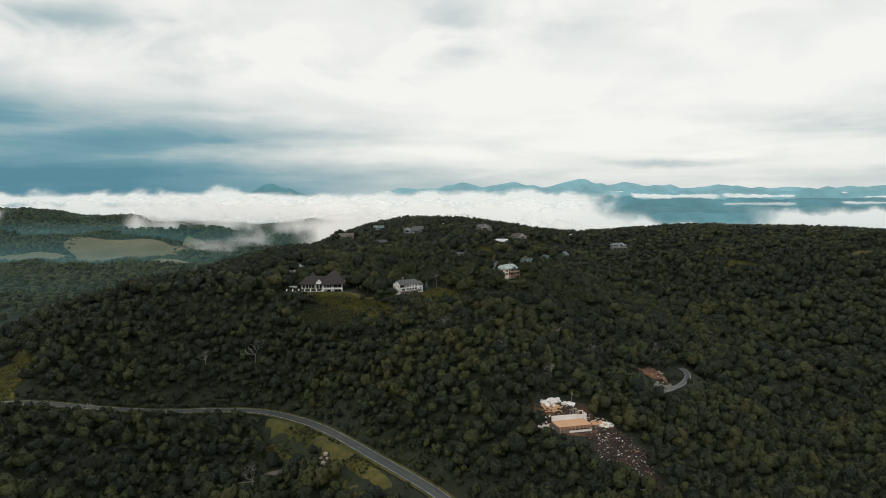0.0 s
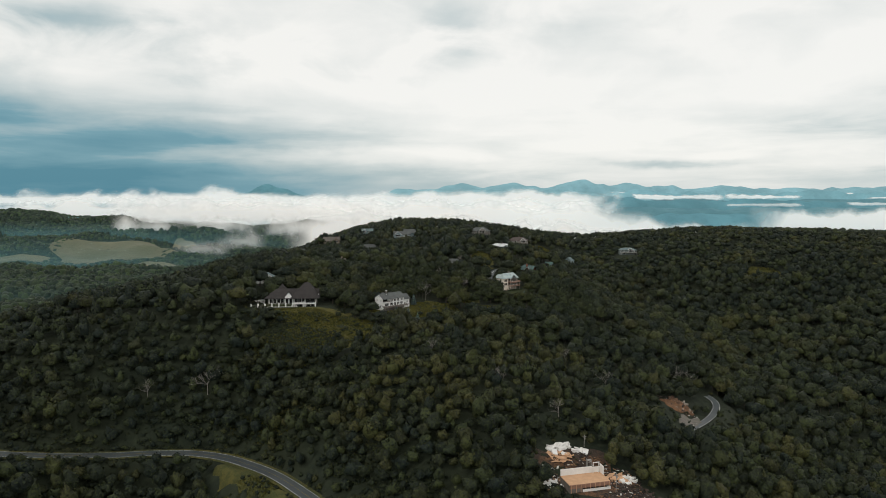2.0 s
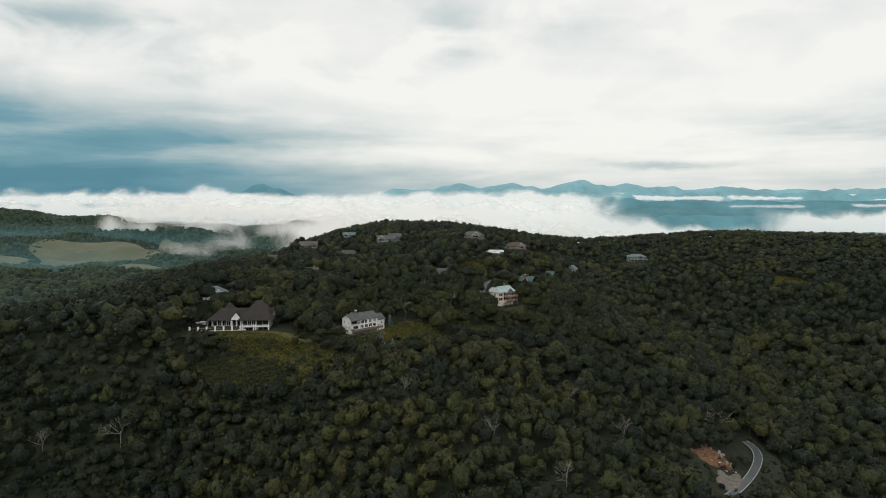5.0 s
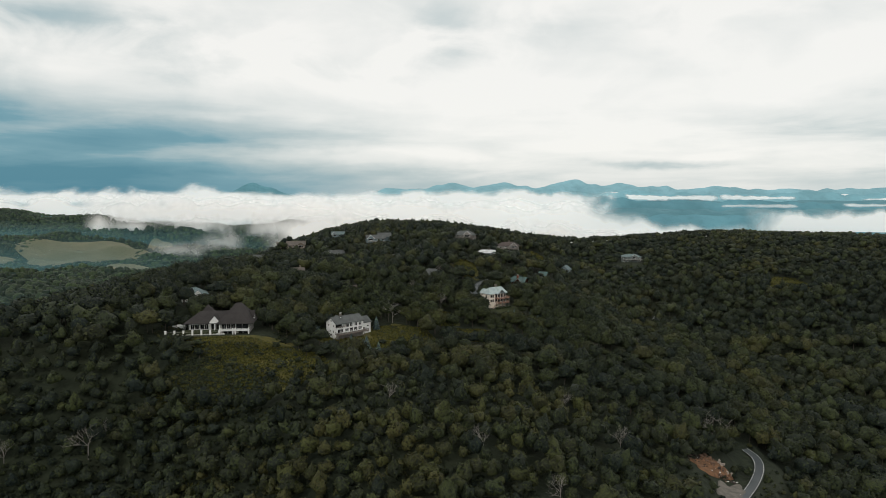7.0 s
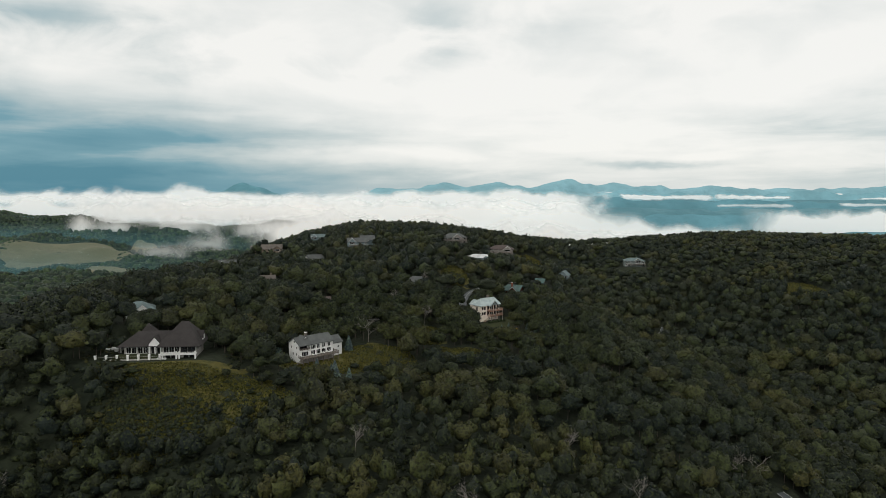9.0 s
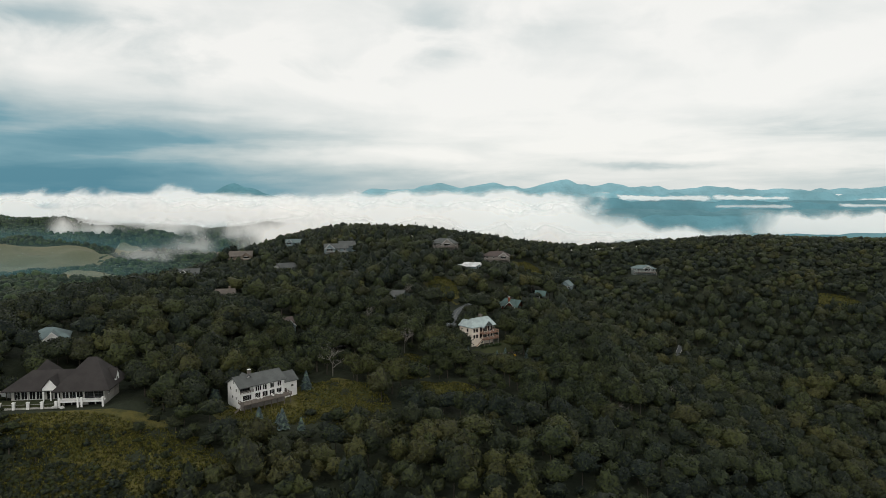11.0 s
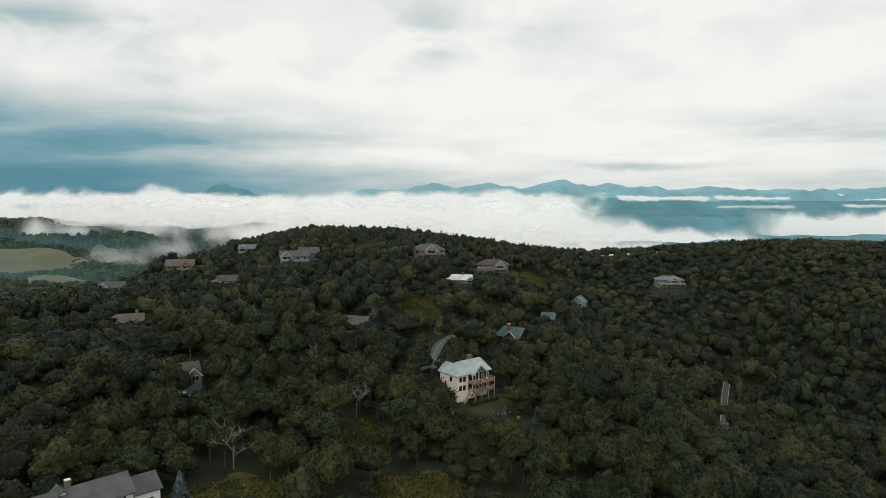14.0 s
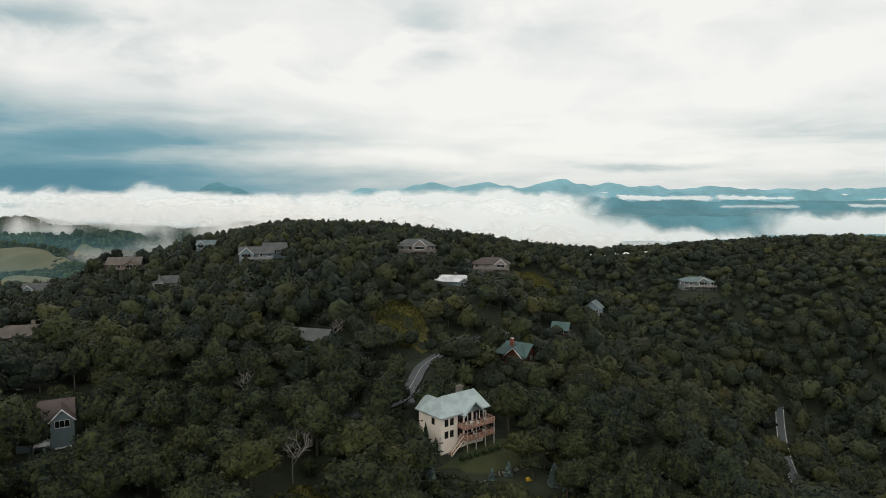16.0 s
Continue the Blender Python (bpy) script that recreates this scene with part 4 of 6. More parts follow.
NEAR_CROWNS = [crown_shape(rng, 30, 3, 1000, 0.024, 0.022) for _ in range(10)]
MID_CROWNS = [crown_shape(rng, 24, 3, 300, 0.032, 0.028) for _ in range(20)]
LOW_CROWNS = [crown_shape(rng, 13, 2, 112, 0.046, 0.075) for _ in range(24)]
SLOPE_CROWNS = [crown_shape(rng, 9, 2, 70, 0.055, 0.08) for _ in range(24)]
FAR_CROWNS = [crown_shape(rng, 10, 2, 46, 0.060, 0.05) for _ in range(20)]
REAR_CROWNS = [crown_shape(rng, 8, 2, 16, 0.05, 0.04) for _ in range(12)]
BUSH_CROWNS = [crown_shape(rng, 6, 1, 22, 0.10, 0.08) for _ in range(12)]


def blocked(x, y):
    if in_patch(x, y, -1.0):
        return True
    for key, (px, py, pz, r) in PADS.items():
        # yards open towards the south, where the view is
        ex, ey = 45 - px, 400 - py
        n = math.hypot(ex, ey)
        open_by = YARD.get(key, 5.0)
        a = ((x - px) * ex + (y - py) * ey) / n
        b = ((x - px) * ey - (y - py) * ex) / n
        a -= max(0.0, min(open_by, a))
        if math.hypot(a, b) < r + 1.5:
            return True
    for px, py, rr in OPEN:
        if math.hypot(x - px, y - py) < rr:
            return True
    for px, py, hh in DEAD:
        if math.hypot(x - px, y - py + 3) < 4.6:
            return True
    return False


# gaps among the trees
OPEN = [(-30, 513, 9), (-20, 508, 9), (-44, 519, 6), (-10, 514, 7), (53, 624, 7), (51, 632, 5), (58, 656, 5.5), (57, 649, 4), (-30, 608, 6.5), (-26, 601, 5), (76, 328, 9), (65, 329, 9), (88, 330, 9), (160, 440, 8), (172, 449, 7), (183, 467, 6), (149, 424, 6), (-45, 331, 6), (-28, 315, 6), (-60, 350, 6), (-12, 298, 7)]
# houses that look out over the trees, and how much of their front the trees may hide
VIEWS = {"tan_ridge": 2.0, "brown_hip": 1.5, "white_flat": 2.2, "green_edge": 2.0, "gable_ridge": 1.5, "tan_wide": 3.2, "far_roof": 3.6, "white_gable": 3.6, "green_cabin": 4.4, "grey_low": 6.0,
         "small_teal": 5.6, "red_cabin": 5.2, "white": -3.0, "mansion": -4.0, "cream": -1.0, "teal_hip": 5.4, "tan_cabin": 6.0, "dark_low": 4.0}
# how far each yard opens downhill
YARD = {"cream": 12, "white": 12, "mansion": 14, "tan_ridge": 20, "brown_hip": 20, "white_flat": 13, "green_edge": 14, "gable_ridge": 17, "tan_wide": 15, "green_cabin": 2,
        "white_gable": 10, "grey_low": 0, "tan_low": 1, "dark_low": 3, "teal_hip": 3, "far_roof": 13, "small_teal": 1, "red_cabin": 1, "grey_tall": 0, "ruin": 6, "heap": 0, "crest_low": 6}
DEAD = [(-128, 438, 19), (165, 494, 21), (-5.6, 562, 17), (131, 604, 14), (-202, 368, 13), (-104, 345, 16), (101, 440, 15), (83, 470, 15), (22, 690, 12),
        (120, 556, 13), (24, 604, 15), (5, 640, 13), (-160, 432, 14), (66, 392, 13), (0, 446, 13), (40, 415, 14), (155, 598, 12)]


def plant():
    """Where trees stand: a jittered mesh over the ridge, less the clearings, roads and yards."""
    spots = []
    r = np.random.default_rng(21)
    for y0, y1, step, off in ((270, 478, 5.5, 2.5), (480, 1030, 7.1, 3.1)):
        for j, y in enumerate(np.arange(y0, y1, step)):
            for x in np.arange(-440, 760, step):
                if not (-0.74 * y - 10 < x < 0.84 * y + 20):
                    continue
                if y > 985 and r.random() < 0.35:
                    continue
                spots.append((x + (j % 2) * step / 2 + r.uniform(-off, off), y + r.uniform(-off, off)))
    p = np.array(spots)
    gap, level = road_gap(p[:, 0], p[:, 1])
    # the downhill verge of the low road is mown; brush grows close on the bank above it
    low = (p[:, 1] < 450) & (p[:, 0] > -165)
    below = open_land(p[:, 0], p[:, 1]) < level + 1.0
    ok = gap > np.where(low & below, 4.6, np.where(low, 1.8, np.where(p[:, 0] < 44, -0.9, np.where((p[:, 0] > 186) & (p[:, 1] > 640), 1.6, 1.4))))
    p = p[ok]
    p = np.array([q for q in p if not blocked(*q)])
    # old trees that hide the tall grey house
    # a closed row of trees along the saddle of the ridge
    p = np.concatenate([p, [(188 + 5.5 * k, 938 + 6 * (k % 3)) for k in range(13)]])
    p = np.concatenate([p, [(-73, 531), (-66, 535), (-59, 529), (-54, 522), (-49, 518), (-64, 543), (-74, 541), (-56, 537), (-50, 529), (-70, 524)], [(-45, 607.5), (-52, 611), (-38.5, 604), (-57, 604), (-47, 598)]])
    return p, ground_height(p[:, 0], p[:, 1])


SPOTS, SPOT_Z = plant()
SIZE = rng.normal(1.0, 0.27, len(SPOTS)).clip(0.5, 1.65)
SIZE *= np.where((SPOTS[:, 1] > 520) & ((SPOTS[:, 0] < 44) | (SPOTS[:, 0] > 150)), 1.0, 0.55 + 0.45 * smooth(0, 11, road_gap(SPOTS[:, 0], SPOTS[:, 1])[0]))
grove = ripple(SPOTS[:, 0], SPOTS[:, 1], 90)
SIZE[-5:], SIZE[-15:-5] = 1.45, 1.05
SIZE *= 1 + 0.12 * grove
LOWER = 1 - smooth(460, 520, SPOTS[:, 1])
WIDE = (12.0 - 3.8 * LOWER - 2.0 * smooth(680, 800, SPOTS[:, 1])) * SIZE
TALL = (10.8 - 2.2 * LOWER) * SIZE * rng.uniform(0.78, 1.32, len(SPOTS))
TALL *= 1 + 0.22 * smooth(850, 900, SPOTS[:, 1]) * smooth(200, 120, SPOTS[:, 0])
# nothing tall stands between a house with a view and the open side
keep = np.ones(len(SPOTS), bool)
for key in VIEWS:
    px, py, pz, pr = PADS[key]
    ex, ey = 45 - px, 400 - py
    n = math.hypot(ex, ey)
    a = ((SPOTS[:, 0] - px) * ex + (SPOTS[:, 1] - py) * ey) / n
    side_off = np.abs((SPOTS[:, 0] - px) * ey - (SPOTS[:, 1] - py) * ex) / n
    front = (a > 0) & (a < 110) & (side_off < pr + 1)
    room = pz + VIEWS[key] + 0.085 * a - SPOT_Z + 0.9
    keep &= ~(front & (room < 2.5))
    cut = front & (TALL > room) & (room > 0)
    shrink = np.where(cut, np.maximum(room / TALL, 0.3), 1.0)
    TALL, WIDE = TALL * shrink, WIDE * np.sqrt(shrink)
LOOKOUTS = [(165, 450, 12, 0.0, -0.42, -0.9, 0.36, 34), (181, 480, 10, 0.0, -0.42, -0.9, 0.36, 34), (152, 455, 13, -1.5, -0.42, -0.9, 0.36, 40), (150, 438, 10, -1.5, -0.42, -0.9, 0.36, 34),
            (72, 345, 14, 0.3, -0.2, -0.98, 0.36, 24), (92, 322, 15, 0.3, -0.25, -0.97, 0.4, 26), (66, 368, 12, 0.3, -0.18, -0.98, 0.36, 20),
            (76, 617, 11, 0.6, -0.13, -0.99, 0.40, 34), (88, 609, 8, 0.0, -0.2, -0.98, 0.37, 30), (66, 612, 9, 0.3, -0.08, -1.0, 0.37, 28), (58, 656, 4, 0.0, -0.02, -1.0, 0.28, 14),
            (52, 668, 4, 0.0, 0.0, -1.0, 0.26, 26), (60, 686, 4, 0.0, -0.04, -1.0, 0.25, 26), (70, 700, 4, 0.0, -0.08, -1.0, 0.24, 26),
            (-116, 505, 12, 0.0, 0.35, -0.94, 0.3, 30), (-92, 503, 16, -0.5, 0.3, -0.95, 0.3, 24), (-24, 522, 16, -0.5, 0.25, -0.97, 0.30, 30), (-60, 486, 26, 0.0, 0.2, -0.98, 0.32, 36), (2, 538, 14, 0.0, 0.15, -0.98, 0.32, 30), (46, 560, 12, 0.3, 0.0, -1.0, 0.34, 26),
            (46, 708, 9, 0.0, 0.0, -1.0, 0.19, 34), (131, 890, 13, -1.0, -0.17, -0.98, 0.08, 60), (124, 838, 12, -1.0, -0.16, -0.98, 0.11, 50),
            (187, 678, 3, 0.0, -0.38, -0.92, 0.24, 30), (181, 662, 3, 0.0, -0.38, -0.92, 0.24, 30)]
for (px, py) in ROAD_LINES["low"][0][::4]:
    if -420 < px < 20:
        n = math.hypot(px, py)
        LOOKOUTS.append((px, py, 4.5, 0.4, -px / n, -py / n, 0.42, 20))
for px, py, pr, allow, ex, ey, slope, length in LOOKOUTS:
    a = (SPOTS[:, 0] - px) * ex + (SPOTS[:, 1] - py) * ey
    side_off = np.abs((SPOTS[:, 0] - px) * ey - (SPOTS[:, 1] - py) * ex)
    front = (a > 0) & (a < length) & (side_off < pr + 2)
    room = gz(px, py) + allow + slope * a - SPOT_Z + 0.7
    keep &= ~(front & (room < 2.2))
    shrink = np.where(front & (TALL > room) & (room > 0), np.maximum(room / TALL, 0.2), 1.0)
    TALL, WIDE = TALL * shrink, WIDE * np.sqrt(shrink)
SPOTS, SPOT_Z, SIZE, WIDE, TALL, grove = SPOTS[keep], SPOT_Z[keep], SIZE[keep], WIDE[keep], TALL[keep], grove[keep]
TALL = np.minimum(TALL, np.where(SPOTS[:, 1] > 800, 14.6 - 4.4 * smooth(90, 230, SPOTS[:, 0]), 15.5))
lighter = 0.22 * np.exp(-((SPOTS[:, 0] - 25) ** 2 + (SPOTS[:, 1] - 440) ** 2) / (2 * 55 ** 2)) + 0.14 * np.exp(-((SPOTS[:, 0] - 190) ** 2 + (SPOTS[:, 1] - 640) ** 2) / (2 * 90 ** 2))
# western flank tinted darker, standing in for the shade it lies in
TINT = (0.42 + 0.15 * (SPOTS[:, 1] < 480) - 0.16 * smooth(-50, -150, SPOTS[:, 0]) + lighter + 0.2 * grove + rng.normal(0, 0.26, len(SPOTS))).clip(0, 1)
# a few pale limes stand out round the building site
for px, py in ((109, 293), (61, 300), (44, 335), (30, 320)):
    TINT[np.hypot(SPOTS[:, 0] - px, SPOTS[:, 1] - py) < 4.5] = 1.0
# the trees that the way passes nearest stand singly
single = (SPOTS[:, 0] > -50) & (SPOTS[:, 0] < 128) & (SPOTS[:, 1] > 545) & (SPOTS[:, 1] < 668)
single_ids = np.flatnonzero(single)[:300]
is_single = np.zeros(len(SPOTS), bool)
is_single[single_ids] = True


def forest(name, ids, crowns, label, mat, trunks):
    """Many crowns, with their stems, as one mesh."""
    co, fa, ti, n = [], [], [], 0
    stem = np.array([(math.cos(a), math.sin(a), h) for h in (0, 1) for a in (0, 2.09, 4.19)])
    stem_f = np.array([[0, 1, 4], [0, 4, 3], [1, 2, 5], [1, 5, 4], [2, 0, 3], [2, 3, 5]])
    r = np.random.default_rng(5)
    for i in ids:
        v, f = crowns[r.integers(len(crowns))]
        a = r.uniform(0, 6.283)
        c, s = math.cos(a), math.sin(a)
        x, y = v[:, 0] * c - v[:, 1] * s, v[:, 0] * s + v[:, 1] * c
        co.append(np.stack([SPOTS[i, 0] + x * WIDE[i], SPOTS[i, 1] + y * WIDE[i], SPOT_Z[i] + v[:, 2] * TALL[i] - 0.7], 1))
        fa.append(f + n)
        ti.append(np.full(len(v), TINT[i]))
        n += len(v)
    me = raw_mesh(name, np.concatenate(co), np.concatenate(fa), np.concatenate(ti))
    me.materials.append(mat)
    me.shade_smooth()
    ob = tagged(new(name, me), label, "forest", kind="stuff")
    if trunks:
        co, fa, n = [], [], 0
        for i in ids:
            co.append(stem * (0.2, 0.2, TALL[i] * 0.6) + (SPOTS[i, 0], SPOTS[i, 1], SPOT_Z[i] - 0.3))
            fa.append(stem_f + n)
            n += 6
        me = raw_mesh("trunks", np.concatenate(co), np.concatenate(fa))
        me.materials.append(bark)
        stems = new("trunks", me)
        stems.parent = ob
        tagged(stems, kind="stuff")
    return ob


depth = SPOTS[:, 1]
rest = ~is_single
behind = depth > 935 + 60 * np.sin(SPOTS[:, 0] / 130)
close_by = (depth >= 480) & (depth < 690) & (np.abs(SPOTS[:, 0] - 40) < 0.72 * (depth - 290))
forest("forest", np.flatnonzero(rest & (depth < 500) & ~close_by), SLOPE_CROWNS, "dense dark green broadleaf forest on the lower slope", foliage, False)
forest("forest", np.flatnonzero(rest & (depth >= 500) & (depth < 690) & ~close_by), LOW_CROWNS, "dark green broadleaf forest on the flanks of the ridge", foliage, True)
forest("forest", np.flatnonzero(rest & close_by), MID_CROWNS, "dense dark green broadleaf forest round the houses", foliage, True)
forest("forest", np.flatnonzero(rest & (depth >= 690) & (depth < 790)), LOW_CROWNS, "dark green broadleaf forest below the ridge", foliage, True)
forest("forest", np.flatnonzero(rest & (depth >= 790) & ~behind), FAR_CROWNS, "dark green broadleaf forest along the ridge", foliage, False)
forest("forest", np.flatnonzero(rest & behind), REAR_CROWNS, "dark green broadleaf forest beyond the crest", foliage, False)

near_meshes = []
for v, f in NEAR_CROWNS:
    me = raw_mesh("crown", v, f)
    me.materials.append(foliage_tree)
    me.shade_smooth()
    near_meshes.append(me)


def trunk_mesh():
    bm = bmesh.new()
    beam(bm, (0, 0, -0.03), (0.01, 0, 0.35), 0.022, 0.016, 7)
    for k in range(4):
        a = k * 1.7
        beam(bm, (0.01, 0, 0.28 + 0.02 * k), (0.2 * math.cos(a), 0.2 * math.sin(a), 0.5 + 0.03 * k), 0.01, 0.004, 5)
    me = bpy.data.meshes.new("trunk")
    bm.to_mesh(me)
    bm.free()
    me.materials.append(bark)
    return me


TRUNK = trunk_mesh()
for i in single_ids:
    tree = thing("tree", SPOTS[i, 0], SPOTS[i, 1], SPOT_Z[i] - 0.1, rng.uniform(0, 360), "broadleaf tree with a rounded dark green crown", "tree", "trees on the slope")
    tree.scale = (WIDE[i], WIDE[i], TALL[i])
    for nm, me in (("trunk", TRUNK), ("crown", near_meshes[rng.integers(len(near_meshes))])):
        o = new(nm, me)
        o.parent = tree


def shrubs(name, areas, label, count, size, mat, seed, crowns=None):
    """Low bushes over an area, as one mesh."""
    r = np.random.default_rng(seed)
    co, fa, ti, n = [], [], [], 0
    area = np.repeat(np.array(areas, float), count, 0)
    a, d = r.uniform(0, 6.283, len(area)), np.sqrt(r.random(len(area)))
    px, py = area[:, 0] + area[:, 2] * d * np.cos(a), area[:, 1] + area[:, 3] * d * np.sin(a)
    size = size * r.uniform(0.5, 1.4, len(area))
    z, gap = ground_height(px, py), road_gap(px, py)[0]
    for i in range(len(area)):
        s = size[i]
        # brush keeps off the roads, and off clearings where it fills the wood
        if gap[i] < 0.4 * s + 0.6 or (crowns and in_patch(px[i], py[i], 1.0)):
            continue
        v, f = (crowns or BUSH_CROWNS)[r.integers(8)]
        co.append(v * (s, s, s * 0.75) + (px[i], py[i], z[i] - 0.3 * s))
        fa.append(f + n)
        ti.append(np.full(len(v), r.uniform(0.2, 0.9)))
        n += len(v)
    me = raw_mesh(name, np.concatenate(co), np.concatenate(fa), np.concatenate(ti))
    me.materials.append(mat)
    return tagged(new(name, me), label, "bushes", kind="stuff")


shrubs("bushes", [(-88, 462, 28, 18), (-76, 470, 22, 14), (-100, 480, 12, 14)], "scrubby bushes scattered over the meadow slope", 330, 2.7, foliage, 3)
shrubs("bushes", [(-60, 482, 26, 17), (-84, 470, 22, 14)], "round bushes dotted over the open meadow", 100, 3.0, foliage, 9)
shrubs("bushes", [(-122, 512, 10, 14), (-62, 516, 6, 9), (-72, 497, 16, 3), (-110, 497, 16, 4), (-126, 526, 8, 8)], "garden bushes round the mansion terrace", 34, 2.6, foliage, 10)
shrubs("bushes", [(170, 438, 14, 10), (186, 462, 8, 14), (52, 622, 5, 9), (57, 611, 9, 3)], "bushes growing close beside the bank", 26, 2.2, foliage, 12)
shrubs("bushes", [(2, 536, 18, 20), (46, 560, 15, 12), (27, 586, 8, 16), (358, 786, 20, 15)], "low weeds and bushes in the meadow", 20, 1.6, foliage, 4)
shrubs("bushes", [(-100, 418, 40, 12), (-40, 366, 26, 14), (-12, 338, 24, 14), (-92, 374, 26, 9), (-52, 335, 26, 7)], "brushy growth on the road banks", 120, 3.0, foliage, 6)
shrubs("bushes", [(-200, 420, 60, 45), (-110, 440, 60, 35), (-20, 400, 60, 60), (-130, 330, 90, 50), (60, 320, 50, 40), (150, 400, 60, 60)], "shrubby undergrowth between the trees", 560, 3.8, foliage, 7, BUSH_CROWNS)
shrubs("bushes", [(-125, 418, 40, 9), (-75, 408, 30, 12), (-40, 372, 26, 14), (-14, 345, 22, 14), (-190, 395, 40, 10)], "thick brush on the bank above the road", 330, 2.9, foliage, 16, BUSH_CROWNS)
shrubs("bushes", [(56, 388, 18, 8), (78, 390, 14, 7), (58, 326, 14, 7), (47, 345, 7, 14), (45, 368, 7, 14)], "shrubby growth closing in on the clearing", 40, 4.2, foliage, 13)
shrubs("bushes", [(66, 606, 13, 5), (80, 601, 14, 6), (93, 606, 8, 7), (48, 616, 4, 6), (97, 618, 4, 8)], "low bushes below the lawn", 46, 3.0, foliage, 14)
shrubs("bushes", [(40, 664, 9, 20), (66, 674, 7, 10), (78, 692, 8, 12), (42, 640, 8, 12), (60, 705, 6, 12)], "dark bushes crowding the lane", 55, 2.6, foliage, 18)
shrubs("bushes", [(72, 356, 22, 24), (92, 330, 14, 22)], "young growth round the building site", 16, 1.8, foliage, 8)


def weeds(name, areas, label, count, size, seed):
    """Tall weeds and tufts, each a spray of blades, as one mesh."""
    r = np.random.default_rng(seed)
    out = []
    for x, y, rx, ry in areas:
        k = int(count * rx * ry / 300)
        a, d = r.uniform(0, 6.283, k), np.sqrt(r.random(k))
        px, py = x + rx * d * np.cos(a), y + ry * d * np.sin(a)
        base = np.stack([px, py, ground_height(px, py)], 1)
        for _ in range(4):
            t = r.uniform(0, 6.283, k)
            h = size * r.uniform(0.5, 1.5, k)
            w = h * r.uniform(0.3, 0.6, k)
            along = np.stack([np.cos(t), np.sin(t), 0 * t], 1) * w[:, None]
            tip = np.stack([r.normal(0, 0.4, k) * h, r.normal(0, 0.4, k) * h, h], 1)
            out.append(np.stack([base - along, base + along, base + tip], 1))
    co = np.concatenate(out).reshape(-1, 3)
    me = raw_mesh(name, co, np.arange(len(co)).reshape(-1, 3), np.repeat(r.random(len(co) // 3), 3))
    me.materials.append(weed_leaf)
    return tagged(new(name, me), label, "weeds", kind="stuff")


weeds("meadow_weeds", [(-80, 497, 40, 9), (-24, 520, 20, 8), (-62, 482, 34, 20), (-84, 466, 28, 18), (2, 538, 19, 21), (46, 560, 16, 13), (27, 586, 9, 17), (46, 713, 10, 22), (134, 890, 12, 26), (128, 842, 15, 16), (358, 786, 22, 17)],
      "tall yellow-green weeds covering the meadow", 2600, 0.55, 31)
weeds("roadside_weeds", [(-92, 374, 26, 9), (-52, 335, 26, 7), (-92, 414, 26, 9), (-268, 392, 12, 40)], "tall grass along the road", 1500, 0.6, 32)


def far_forest():
    """Woods across the valley: small rounded clumps."""
    r = np.random.default_rng(11)
    n_all = 15000
    y = 880 + 2300 * r.random(n_all) ** 0.62
    x = -(0.16 + 0.66 * r.random(n_all)) * y + 20
    ok = np.ones(n_all, bool)
    for fx, fy, rx, ry, turn, sd in FIELDS:
        cc, ss = math.cos(radians(turn)), math.sin(radians(turn))
        ok &= (((x - fx) * cc + (y - fy) * ss) / rx) ** 2 + ((-(x - fx) * ss + (y - fy) * cc) / ry) ** 2 > 0.95 + 0.12 * ripple(x, y, 70)
    ok &= ~((x > -430) & (y < 1060))
    x, y = x[ok], y[ok]
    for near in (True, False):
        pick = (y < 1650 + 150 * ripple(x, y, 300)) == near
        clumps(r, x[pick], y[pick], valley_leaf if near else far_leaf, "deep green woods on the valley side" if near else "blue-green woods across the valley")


def clumps(r, x, y, mat, label):
    ring = [(math.cos(1.2566 * k), math.sin(1.2566 * k)) for k in range(5)]
    v = np.array([(a, b, -0.5) for a, b in ring] + [(0.66 * a - 0.1 * b, 0.66 * b + 0.1 * a, 0.62) for a, b in ring] + [(0, 0, 0.92)])
    f = np.array([t for k in range(5) for t in ((k, (k + 1) % 5, 5 + (k + 1) % 5), (k, 5 + (k + 1) % 5, 5 + k), (5 + k, 5 + (k + 1) % 5, 10))])
    z = ground_height(x, y)
    s = r.uniform(5.0, 11.0, len(x))
    turn = r.uniform(0, 6.283, len(x))
    shape = v[None] * (1 + r.uniform(-0.25, 0.25, (len(x), len(v), 1))) * s[:, None, None]
    rx, ry = shape[..., 0] * np.cos(turn)[:, None] - shape[..., 1] * np.sin(turn)[:, None], shape[..., 0] * np.sin(turn)[:, None] + shape[..., 1] * np.cos(turn)[:, None]
    co = np.stack([rx + x[:, None], ry + y[:, None], shape[..., 2] + (z + 1.0)[:, None]], -1)
    fa = f[None] + (np.arange(len(x)) * len(v))[:, None, None]
    me = raw_mesh("far_forest", co.reshape(-1, 3), fa.reshape(-1, 3), np.repeat(r.random(len(x)), len(v)))
    me.materials.append(mat)
    me.shade_smooth()
    tagged(new("far_forest", me), label, "forest", kind="stuff")


far_forest()
side_rng = np.random.default_rng(17)
side_x, side_y = side_rng.uniform(-520, 760, 9500), side_rng.uniform(-220, 268, 9500)
off_road = road_gap(side_x, side_y)[0] > 4
clumps(side_rng, side_x[off_road], side_y[off_road], foliage, "dark green woods on the near slopes")


